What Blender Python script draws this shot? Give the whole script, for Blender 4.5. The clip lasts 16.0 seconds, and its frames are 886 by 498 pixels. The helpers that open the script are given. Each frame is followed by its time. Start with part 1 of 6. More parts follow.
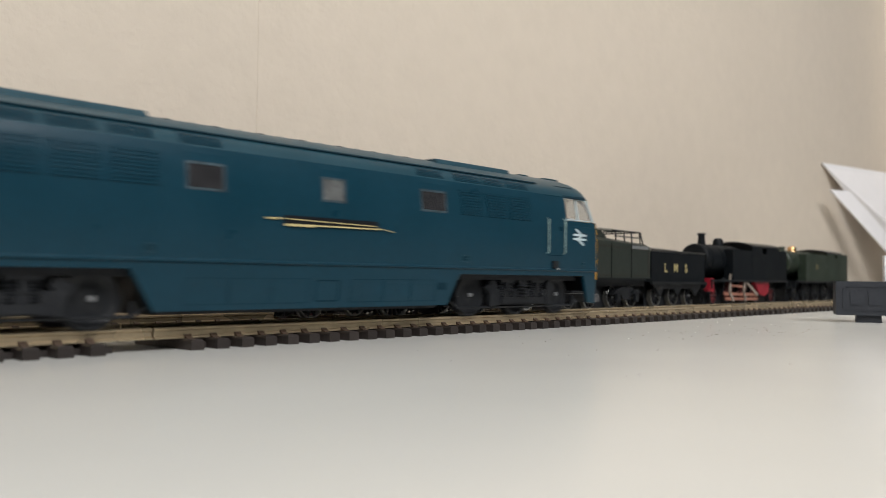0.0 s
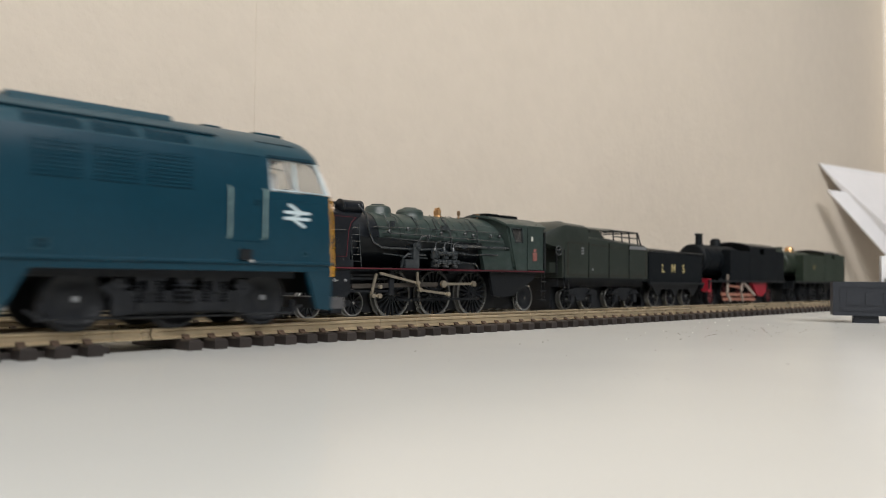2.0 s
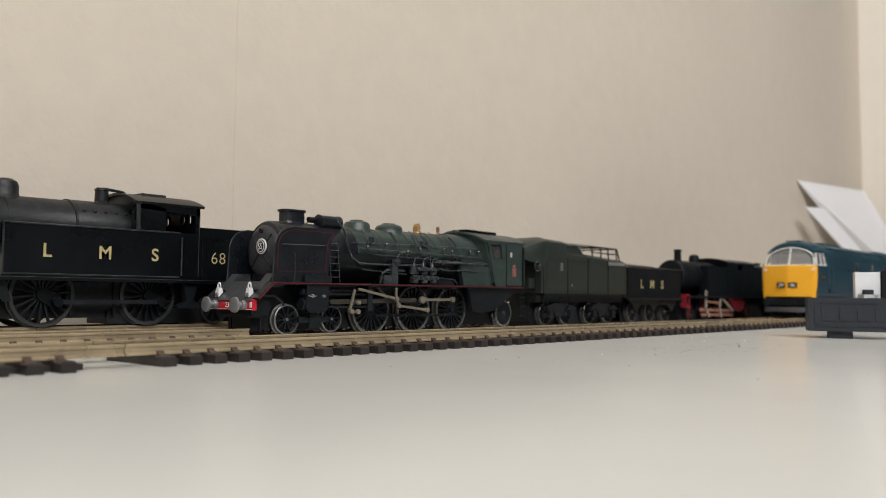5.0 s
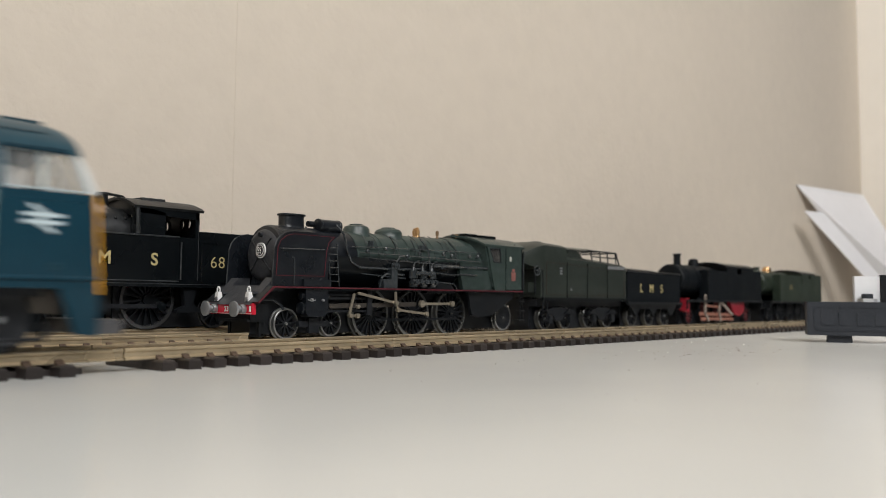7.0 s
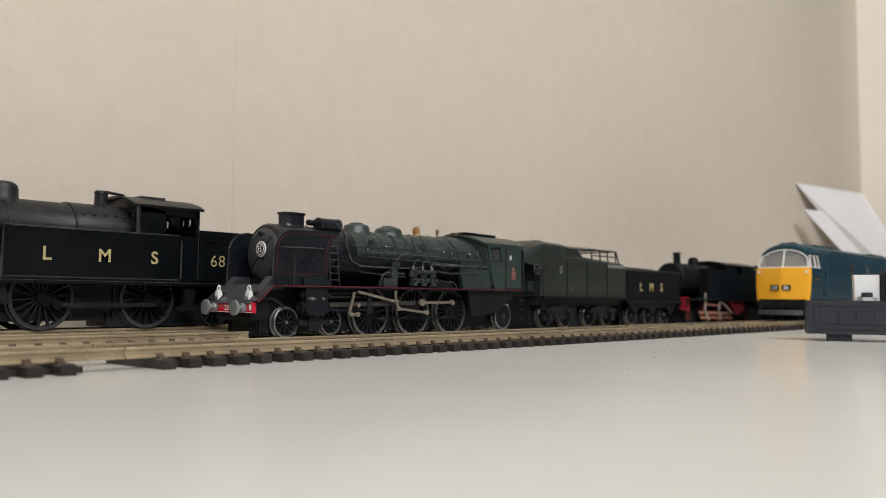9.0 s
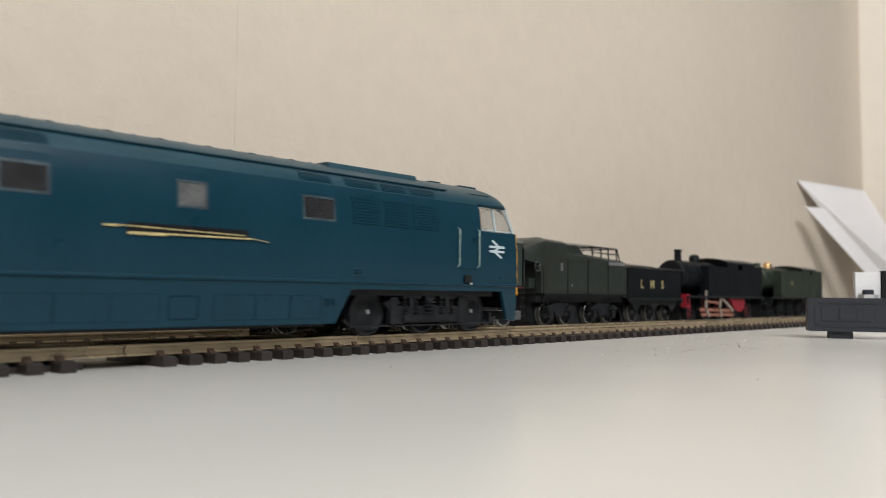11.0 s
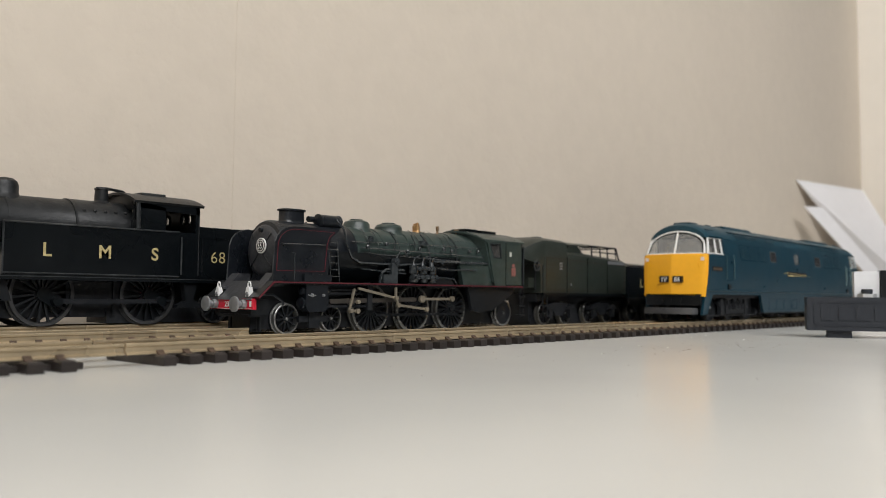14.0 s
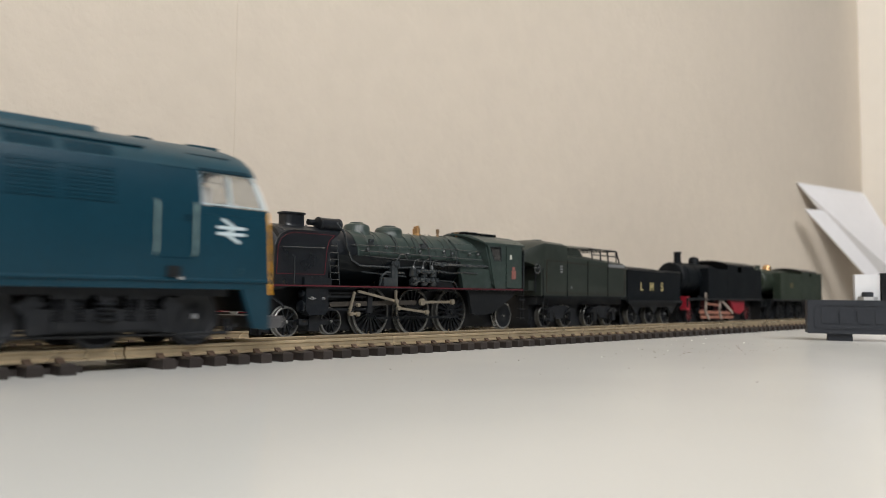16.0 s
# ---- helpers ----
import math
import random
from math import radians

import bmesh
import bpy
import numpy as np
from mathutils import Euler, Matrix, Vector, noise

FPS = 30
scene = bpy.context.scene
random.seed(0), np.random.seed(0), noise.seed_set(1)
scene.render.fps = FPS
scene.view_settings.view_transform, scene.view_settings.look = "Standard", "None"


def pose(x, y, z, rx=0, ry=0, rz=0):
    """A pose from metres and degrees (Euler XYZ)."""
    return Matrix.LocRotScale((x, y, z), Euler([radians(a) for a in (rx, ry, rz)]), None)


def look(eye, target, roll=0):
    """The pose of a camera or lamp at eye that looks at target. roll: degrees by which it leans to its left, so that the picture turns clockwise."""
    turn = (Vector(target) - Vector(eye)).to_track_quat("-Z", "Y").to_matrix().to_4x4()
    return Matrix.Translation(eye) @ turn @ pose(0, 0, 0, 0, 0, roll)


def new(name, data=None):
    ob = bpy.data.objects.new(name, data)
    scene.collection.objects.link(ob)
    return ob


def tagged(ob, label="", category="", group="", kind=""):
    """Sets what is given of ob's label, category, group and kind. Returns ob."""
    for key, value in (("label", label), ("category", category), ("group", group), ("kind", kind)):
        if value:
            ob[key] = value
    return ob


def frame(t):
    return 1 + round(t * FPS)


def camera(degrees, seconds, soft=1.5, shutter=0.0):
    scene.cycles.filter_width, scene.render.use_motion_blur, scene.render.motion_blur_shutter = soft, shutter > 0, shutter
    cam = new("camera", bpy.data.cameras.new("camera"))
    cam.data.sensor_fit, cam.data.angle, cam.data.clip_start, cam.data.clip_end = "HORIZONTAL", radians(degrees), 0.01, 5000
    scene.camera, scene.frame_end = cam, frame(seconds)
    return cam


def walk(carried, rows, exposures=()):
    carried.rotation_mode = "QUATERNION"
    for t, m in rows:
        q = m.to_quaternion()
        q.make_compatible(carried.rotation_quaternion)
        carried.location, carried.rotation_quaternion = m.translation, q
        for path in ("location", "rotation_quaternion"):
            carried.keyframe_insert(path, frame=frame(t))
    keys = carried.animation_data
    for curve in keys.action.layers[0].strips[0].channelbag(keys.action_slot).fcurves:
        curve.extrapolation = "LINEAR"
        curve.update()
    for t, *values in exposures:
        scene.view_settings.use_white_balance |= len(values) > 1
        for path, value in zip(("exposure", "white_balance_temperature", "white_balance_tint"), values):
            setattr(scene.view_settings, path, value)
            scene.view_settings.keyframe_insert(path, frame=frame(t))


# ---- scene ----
cam = camera(56.11, 16.0, soft=0.45, shutter=0.3)


def eye(x, y, z, tilt, lean, turn):
    """Camera pose from millimetres and degrees."""
    a, e, r = radians(turn), radians(tilt - 90), radians(lean)
    fw = Vector((-math.sin(a) * math.cos(e), math.cos(a) * math.cos(e), math.sin(e)))
    right = Vector((math.cos(a), math.sin(a), 0))
    up = right.cross(fw)
    rt = right * math.cos(r) + up * math.sin(r)
    up = up * math.cos(r) - right * math.sin(r)
    m = Matrix((rt, up, -fw)).transposed().to_4x4()
    m.translation = (x * 0.001, y * 0.001, z * 0.001)
    return m


PATH = [
    (0.0, eye(-0.3, -195.4, 17.6, 92.12, 0.53, -47.00)), (0.5, eye(-0.3, -195.4, 17.6, 92.05, 0.53, -47.01)),
    (1.0, eye(-0.4, -195.4, 17.6, 91.95, 0.53, -47.08)), (1.5, eye(-0.5, -195.4, 17.6, 91.95, 0.53, -47.13)),
    (2.0, eye(-0.4, -195.5, 17.6, 92.15, 0.53, -47.16)), (2.5, eye(-0.2, -195.7, 17.6, 92.35, 0.53, -47.19)),
    (3.0, eye(0.2, -196.4, 17.6, 92.85, 0.53, -47.80)), (3.5, eye(0.0, -197.8, 17.6, 93.03, 0.53, -48.05)),
    (4.0, eye(-0.1, -198.0, 17.7, 93.05, 0.54, -48.22)), (5.2, eye(0.0, -197.9, 17.8, 93.25, 0.55, -48.27)),
    (6.5, eye(0.0, -197.9, 17.8, 93.43, 0.55, -48.30)), (7.0, eye(0.0, -197.9, 17.8, 93.50, 0.55, -48.31)),
    (7.5, eye(0.0, -197.9, 17.8, 93.57, 0.55, -48.26)), (8.0, eye(0.0, -197.9, 17.8, 93.51, 0.55, -48.29)),
    (8.5, eye(-0.2, -197.9, 17.8, 93.43, 0.55, -48.31)), (9.0, eye(-0.2, -197.9, 17.8, 93.41, 0.55, -48.33)),
    (10.2, eye(0.0, -198.0, 17.8, 93.28, 0.56, -48.28)), (11.5, eye(0.1, -198.0, 17.9, 93.18, 0.56, -48.24)),
    (12.5, eye(0.1, -198.0, 17.9, 93.16, 0.56, -48.24)), (13.0, eye(0.0, -198.0, 17.8, 93.18, 0.56, -48.24)),
    (13.5, eye(-0.2, -198.0, 17.8, 93.17, 0.56, -48.30)), (14.5, eye(-0.3, -198.0, 17.8, 93.17, 0.56, -48.33)),
    (15.0, eye(-0.3, -198.0, 17.8, 93.16, 0.56, -48.34)), (15.5, eye(0.0, -198.0, 17.9, 93.24, 0.56, -48.26)),
    (16.0, eye(0.0, -198.0, 17.9, 93.36, 0.56, -48.28)),
]
walk(cam, PATH, [(0.0, 0.12), (0.8, 0.11), (2.6, 0.12), (3.2, 0.02), (6.9, 0.0), (7.3, 0.08), (7.9, 0.0), (9.2, 0.0), (11.3, 0.1), (12.6, 0.1), (13.1, 0.0),
                 (14.8, 0.0), (15.2, 0.1), (16.0, 0.1)])
cam.data.dof.use_dof, cam.data.dof.focus_distance, cam.data.dof.aperture_fstop = True, 0.29, 20

# ---------------------------------------------------------------- light
world = bpy.data.worlds.new("daylight")
scene.world = world
world.use_nodes = True
wn = world.node_tree
sky = wn.nodes.new("ShaderNodeTexSky")
sky.sky_type, sky.sun_disc = "NISHITA", False
sky.sun_elevation, sky.sun_rotation = radians(35), radians(200)
wn.links.new(sky.outputs[0], wn.nodes["Background"].inputs[0])
wn.nodes["Background"].inputs[1].default_value = 0.1


def window_light(name, at_m, size, watts, colour):
    lamp = bpy.data.lights.new(name, "AREA")
    lamp.shape, lamp.size, lamp.size_y, lamp.energy, lamp.color = "RECTANGLE", size[0], size[1], watts, colour
    ob = new(name, lamp)
    ob.matrix_world = at_m
    return ob


# daylight through the high window behind the viewer
window_light("window_daylight", look((-0.22, -1.29, 1.28), (0.24, 0.0, 0.0)), (2.0, 0.8), 37.0, (0.995, 0.985, 0.975))

# ---------------------------------------------------------------- materials


def shader(name, base, rough=0.5, metal=0.0, vary=0.12, scale=400.0, bump=0.0, bscale=900.0, spec=0.5, dust=0.0, coat=0.0, per_piece=0.0, relief=0.0004, wear=0.08):
    """Painted or moulded surface: colour varied at two sizes, roughness broken up, fine relief."""
    m = bpy.data.materials.new(name)
    m.use_nodes = True
    t = m.node_tree
    n, l = t.nodes, t.links
    b = n["Principled BSDF"]
    b.inputs["Metallic"].default_value = metal
    b.inputs["Specular IOR Level"].default_value = spec
    b.inputs["Coat Weight"].default_value = coat
    geo = n.new("ShaderNodeTexCoord")
    fine, wide = n.new("ShaderNodeTexNoise"), n.new("ShaderNodeTexNoise")
    fine.inputs["Scale"].default_value, fine.inputs["Detail"].default_value = scale, 6
    wide.inputs["Scale"].default_value, wide.inputs["Detail"].default_value = scale / 9, 3
    l.new(geo.outputs["Object"], fine.inputs["Vector"])
    l.new(geo.outputs["Object"], wide.inputs["Vector"])
    add = n.new("ShaderNodeMath")
    add.operation = "ADD"
    l.new(fine.outputs["Fac"], add.inputs[0])
    l.new(wide.outputs["Fac"], add.inputs[1])
    ramp = n.new("ShaderNodeMapRange")
    ramp.inputs["From Min"].default_value, ramp.inputs["From Max"].default_value = 0.6, 1.4
    ramp.inputs["To Min"].default_value, ramp.inputs["To Max"].default_value = 1 - vary, 1 + vary
    l.new(add.outputs[0], ramp.inputs["Value"])
    mul = n.new("ShaderNodeMix")
    mul.data_type, mul.blend_type = "RGBA", "MULTIPLY"
    mul.inputs["Factor"].default_value = 1
    mul.inputs["A"].default_value = (*base, 1)
    l.new(ramp.outputs[0], mul.inputs["B"])
    out = mul.outputs["Result"]
    if per_piece:
        info = n.new("ShaderNodeObjectInfo")
        pr = n.new("ShaderNodeMapRange")
        pr.inputs["To Min"].default_value, pr.inputs["To Max"].default_value = 1 - per_piece, 1 + per_piece
        l.new(info.outputs["Random"], pr.inputs["Value"])
        m3 = n.new("ShaderNodeMix")
        m3.data_type, m3.blend_type = "RGBA", "MULTIPLY"
        m3.inputs["Factor"].default_value = 1
        l.new(out, m3.inputs["A"])
        l.new(pr.outputs[0], m3.inputs["B"])
        out = m3.outputs["Result"]
    if dust:
        dn = n.new("ShaderNodeTexNoise")
        dn.inputs["Scale"].default_value, dn.inputs["Detail"].default_value = scale * 0.6, 8
        l.new(geo.outputs["Object"], dn.inputs["Vector"])
        dr = n.new("ShaderNodeMapRange")
        dr.inputs["From Min"].default_value, dr.inputs["From Max"].default_value = 0.5, 0.75
        dr.inputs["To Max"].default_value = dust
        l.new(dn.outputs["Fac"], dr.inputs["Value"])
        dm = n.new("ShaderNodeMix")
        dm.data_type = "RGBA"
        dm.inputs["B"].default_value = (0.265, 0.28, 0.285, 1)
        l.new(dr.outputs[0], dm.inputs["Factor"])
        l.new(out, dm.inputs["A"])
        out = dm.outputs["Result"]
    l.new(out, b.inputs["Base Color"])
    rr = n.new("ShaderNodeMapRange")
    rr.inputs["From Min"].default_value, rr.inputs["From Max"].default_value = 0.3, 0.7
    rr.inputs["To Min"].default_value, rr.inputs["To Max"].default_value = max(0.02, rough - wear), min(1, rough + wear)
    l.new(wide.outputs["Fac"], rr.inputs["Value"])
    l.new(rr.outputs[0], b.inputs["Roughness"])
    if bump:
        bn = n.new("ShaderNodeTexNoise")
        bn.inputs["Scale"].default_value, bn.inputs["Detail"].default_value = bscale, 5
        l.new(geo.outputs["Object"], bn.inputs["Vector"])
        bu = n.new("ShaderNodeBump")
        bu.inputs["Strength"].default_value, bu.inputs["Distance"].default_value = bump, relief
        l.new(bn.outputs["Fac"], bu.inputs["Height"])
        l.new(bu.outputs[0], b.inputs["Normal"])
    return m


def glass(name, tint=(0.9, 0.9, 0.88), clear=0.7, gloss=0.08, cloud=0.0):
    """Thin model glazing: mostly clear plastic with a gloss on it."""
    m = bpy.data.materials.new(name)
    m.use_nodes = True
    t = m.node_tree
    b = t.nodes["Principled BSDF"]
    b.inputs["Base Color"].default_value = (*tint, 1)
    b.inputs["Roughness"].default_value = gloss
    b.inputs["Specular IOR Level"].default_value = 0.3
    if cloud:
        geo, no, ra = t.nodes.new("ShaderNodeTexCoord"), t.nodes.new("ShaderNodeTexNoise"), t.nodes.new("ShaderNodeMix")
        no.inputs["Scale"].default_value, no.inputs["Detail"].default_value = 330, 3
        ra.data_type = "RGBA"
        ra.inputs["A"].default_value, ra.inputs["B"].default_value = (*[c * 0.3 for c in tint], 1), (*[c * cloud for c in tint], 1)
        t.links.new(geo.outputs["Object"], no.inputs["Vector"])
        t.links.new(no.outputs["Fac"], ra.inputs["Factor"])
        t.links.new(ra.outputs["Result"], b.inputs["Base Color"])
    tr = t.nodes.new("ShaderNodeBsdfTransparent")
    tr.inputs[0].default_value = (0.95, 0.95, 0.93, 1)
    mx = t.nodes.new("ShaderNodeMixShader")
    mx.inputs[0].default_value = clear
    t.links.new(b.outputs[0], mx.inputs[1])
    t.links.new(tr.outputs[0], mx.inputs[2])
    t.links.new(mx.outputs[0], t.nodes["Material Output"].inputs[0])
    return m


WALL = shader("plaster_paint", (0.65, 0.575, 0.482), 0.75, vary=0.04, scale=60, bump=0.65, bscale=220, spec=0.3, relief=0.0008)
WALL_LIT = shader("lit_wall_paint", (0.94, 0.88, 0.79), 0.7, vary=0.03, scale=40, bump=0.3, bscale=260, spec=0.3)
BOUNCE_PAINT = shader("bounce_wall_paint", (0.70, 0.70, 0.68), 0.8, vary=0.05, scale=20)
# for unseen walls, dark so that black paint reflects little
ROOM = shader("unseen_wall_dark_paint", (0.10, 0.105, 0.11), 0.8, vary=0.05, scale=20)
CEILING = shader("ceiling_paint", (0.8, 0.79, 0.77), 0.8, vary=0.03, scale=20)
FLOOR = shader("carpet_pile", (0.09, 0.09, 0.09), 0.95, vary=0.2, scale=300, bump=0.5)
TABLE = shader("white_laminate", (0.655, 0.66, 0.635), 0.2, vary=0.03, scale=30, spec=0.36, wear=0.025)
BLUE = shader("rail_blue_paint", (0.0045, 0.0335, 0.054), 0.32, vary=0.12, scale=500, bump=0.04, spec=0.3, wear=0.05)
# lighter than BLUE: overhead light on the roof is put into the colour
BLUE_ROOF = shader("lit_dusty_blue_roof_paint", (0.0075, 0.046, 0.068), 0.42, vary=0.15, scale=420, bump=0.06, spec=0.45, dust=0.02)
# darker BLUE: shade of grille recesses and door gaps put into colour
BLUE_DARK = shader("blue_groove_shade", (0.0055, 0.024, 0.037), 0.6, spec=0.1)
YELLOW = shader("warning_yellow_paint", (0.88, 0.42, 0.015), 0.42, vary=0.05, scale=400, bump=0.04)
WHITE = shader("white_model_paint", (0.78, 0.78, 0.76), 0.45, vary=0.05)
CREAM = shader("rubbed_handrail_paint", (0.26, 0.36, 0.34), 0.5, vary=0.6, scale=500)
RAIL_BLUE = shader("faded_blue_handrail", (0.035, 0.085, 0.10), 0.45, vary=0.3, scale=500)
DARK_ROD = shader("dark_rod_metal", (0.06, 0.053, 0.046), 0.4, metal=0.4, vary=0.3, scale=700)
GOLD = shader("rubbed_gold_paint", (0.52, 0.43, 0.205), 0.45, vary=0.45, scale=900)
BLACK = shader("matt_black_plastic", (0.0075, 0.0088, 0.0105), 0.38, vary=0.2, scale=500, bump=0.15, spec=0.35, dust=0.008)
CHASSIS = shader("chassis_black_plastic", (0.0085, 0.0098, 0.0122), 0.45, vary=0.35, scale=500, bump=0.25, spec=0.35, dust=0.03)
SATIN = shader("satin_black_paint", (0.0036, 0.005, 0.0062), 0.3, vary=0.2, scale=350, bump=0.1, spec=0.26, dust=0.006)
SOOT = shader("worn_black_boiler", (0.0092, 0.0104, 0.0114), 0.42, vary=0.3, scale=420, bump=0.3, spec=0.35, dust=0.05)
GREEN = shader("dark_green_paint", (0.028, 0.044, 0.039), 0.38, vary=0.3, scale=420, bump=0.15, spec=0.5, dust=0.07)
WORN = shader("worn_black_edge", (0.022, 0.025, 0.027), 0.35, vary=0.6, scale=300, spec=0.5, dust=0.16)
PIPE = shader("shiny_black_fittings", (0.028, 0.033, 0.036), 0.2, vary=0.4, scale=600, spec=0.9, dust=0.12)
EMBLEM = shader("greyed_white_transfer", (0.46, 0.55, 0.58), 0.5, vary=0.08)
GREEN_T = shader("tender_green_paint", (0.020, 0.026, 0.021), 0.38, vary=0.2, scale=420, bump=0.1, spec=0.55, dust=0.03)
GREEN2 = shader("loco_green_paint", (0.017, 0.028, 0.017), 0.5, vary=0.15, scale=420, bump=0.1, dust=0.05)
RED = shader("beam_red_paint", (0.58, 0.018, 0.04), 0.22, vary=0.1)
REDLINE = shader("lining_red_paint", (0.095, 0.011, 0.018), 0.45, vary=0.3)
SILVER = shader("lamp_silver_paint", (0.86, 0.86, 0.85), 0.35, metal=0.1, vary=0.1)
STEEL = shader("wheel_steel", (0.36, 0.36, 0.35), 0.3, metal=0.9, vary=0.15, scale=600)
BUFFER = shader("buffer_grey", (0.33, 0.34, 0.35), 0.4, metal=0.6, vary=0.1)
ROD = shader("rod_metal", (0.33, 0.29, 0.225), 0.33, metal=0.6, vary=0.2, scale=700)
REDROD = shader("red_rod_metal", (0.36, 0.16, 0.11), 0.45, metal=0.3, vary=0.2, scale=700)
BRASS = shader("brass", (0.70, 0.44, 0.22), 0.3, metal=1.0, vary=0.1)
RAIL = shader("nickel_brown_rail", (0.50, 0.405, 0.27), 0.28, metal=0.6, vary=0.22, scale=260, bump=0.1)
SLEEPER = shader("brown_sleeper_plastic", (0.025, 0.0195, 0.0175), 0.45, vary=0.25, scale=500, bump=0.3, spec=0.4, dust=0.02, per_piece=0.25)
CHAIR = shader("brown_rail_chair", (0.075, 0.048, 0.032), 0.45, vary=0.3, scale=600, spec=0.4, per_piece=0.2)
ENGINE_BLACK = shader("express_black_paint", (0.0068, 0.0088, 0.012), 0.32, vary=0.35, scale=800, bump=0.25, spec=0.5, dust=0.018)
TENDER_BLACK = shader("dull_black_paint", (0.0042, 0.006, 0.008), 0.55, vary=0.25, scale=350, bump=0.1, spec=0.15, dust=0.01)
# greyer than ENGINE_BLACK: light falling on the engine's front is in the colour
FRONT_LIT_BLACK = shader("lit_front_black_paint", (0.030, 0.032, 0.037), 0.48, vary=0.4, scale=900, bump=0.3, spec=0.5, dust=0.08)
DARK_RED = shader("dark_red_paint", (0.27, 0.012, 0.024), 0.4, vary=0.2)
DULL_BRASS = shader("dull_brass", (0.30, 0.20, 0.12), 0.4, metal=0.7, vary=0.2)
CARD = shader("white_card", (0.93, 0.915, 0.93), 0.5, vary=0.03, scale=80)
GREY = shader("moulded_grey_plastic", (0.027, 0.031, 0.039), 0.5, vary=0.12, scale=500, bump=0.15, spec=0.35)
WPLAST = shader("white_plastic", (0.8, 0.81, 0.83), 0.4, vary=0.03)
NUT = shader("zinc_nut", (0.62, 0.63, 0.64), 0.35, metal=0.35, vary=0.1)
SPECK = shader("grey_grit", (0.24, 0.22, 0.2), 0.9, vary=0.4)
INSIDE = shader("bare_interior_plastic", (0.10, 0.096, 0.094), 0.6, vary=0.1)
SEAT = shader("pale_interior_plastic", (0.5, 0.48, 0.45), 0.6, vary=0.1)
FRAME = shader("misty_window_edge", (0.05, 0.078, 0.094), 0.45, vary=0.85, scale=260)
COUPLING = shader("worn_coupling_plastic", (0.075, 0.075, 0.078), 0.33, vary=0.2, scale=400)
CLEAR = glass("clear_glazing", (0.6, 0.6, 0.59), clear=0.78)
DUSKY = glass("dusky_glazing", (0.1, 0.097, 0.092), clear=0.45, gloss=0.15)
PANE = glass("misted_glazing", (0.026, 0.026, 0.028), 0.12, 0.22, 1.9)
PANE_PALE = glass("pale_misted_glazing", (0.12, 0.125, 0.125), 0.25, 0.3, 2.0)

# ---------------------------------------------------------------- builders, in millimetres

ORIGIN = {}


def thing(name, x, y, z, label, category, group="", kind=""):
    ob = new(name)
    ob.empty_display_size = 0.01
    ob.location = (x * 0.001, y * 0.001, z * 0.001)
    ORIGIN[ob] = x
    return tagged(ob, label, category, group, kind)


def part(name, bm, material, parent=None, label="", smooth=True, bevel=0.0):
    """Links a bmesh (x along the line from the world's origin, y and z from the thing's base) as one mesh object."""
    ox = ORIGIN.get(parent, 0.0) if parent else 0.0
    if bevel:
        bmesh.ops.bevel(bm, geom=[e for e in bm.edges if len(e.link_faces) == 2 and e.calc_face_angle(0) > 0.6], offset=bevel,
                        segments=2, affect="EDGES", clamp_overlap=True)
    bmesh.ops.recalc_face_normals(bm, faces=bm.faces)
    bm.transform(Matrix.Scale(0.001, 4) @ Matrix.Translation((-ox, 0, 0)))
    me = bpy.data.meshes.new(name)
    if smooth:
        for f in bm.faces:
            f.smooth = True
        for e in bm.edges:
            e.smooth = len(e.link_faces) == 2 and e.calc_face_angle(0) < 0.6
    bm.to_mesh(me)
    bm.free()
    me.materials.append(material)
    ob = new(name, me)
    if parent:
        ob.parent = parent
        ORIGIN[ob] = ox
    if label:
        ob["label"] = label
    return ob


def B():
    return bmesh.new()


def box(bm, x0, x1, y0, y1, z0, z1):
    v = [bm.verts.new((x, y, z)) for x in (x0, x1) for y in (y0, y1) for z in (z0, z1)]
    for f in ((0, 1, 3, 2), (4, 6, 7, 5), (0, 4, 5, 1), (2, 3, 7, 6), (0, 2, 6, 4), (1, 5, 7, 3)):
        bm.faces.new([v[i] for i in f])
    return bm


def loft(bm, rings, cap=True, closed=True):
    """Skin through rings of points of equal number."""
    rows = [[bm.verts.new(p) for p in r] for r in rings]
    n = len(rows[0])
    for a, b in zip(rows, rows[1:]):
        for i in range(n if closed else n - 1):
            bm.faces.new((a[i], a[(i + 1) % n], b[(i + 1) % n], b[i]))
    if cap and closed:
        bm.faces.new(rows[0][::-1])
        bm.faces.new(rows[-1])
    return bm


def prism_xz(bm, pts, y0, y1):
    """A plate with its outline in x and z."""
    return loft(bm, [[(x, y0, z) for x, z in pts], [(x, y1, z) for x, z in pts]])


def prism_yz(bm, pts, x0, x1):
    return loft(bm, [[(x0, y, z) for y, z in pts], [(x1, y, z) for y, z in pts]])


def circle(r, n, a0=0.0):
    return [(r * math.cos(a0 + 2 * math.pi * i / n), r * math.sin(a0 + 2 * math.pi * i / n)) for i in range(n)]


def turned(bm, profile, at, axis, n=24):
    """A turned solid: profile of (distance along the axis, radius)."""
    rings = []
    for d, r in profile:
        ring = []
        for a, b in circle(max(r, 0.01), n):
            ring.append({"x": (at[0] + d, at[1] + a, at[2] + b), "y": (at[0] + a, at[1] + d, at[2] + b), "z": (at[0] + a, at[1] + b, at[2] + d)}[axis])
        rings.append(ring)
    return loft(bm, rings)


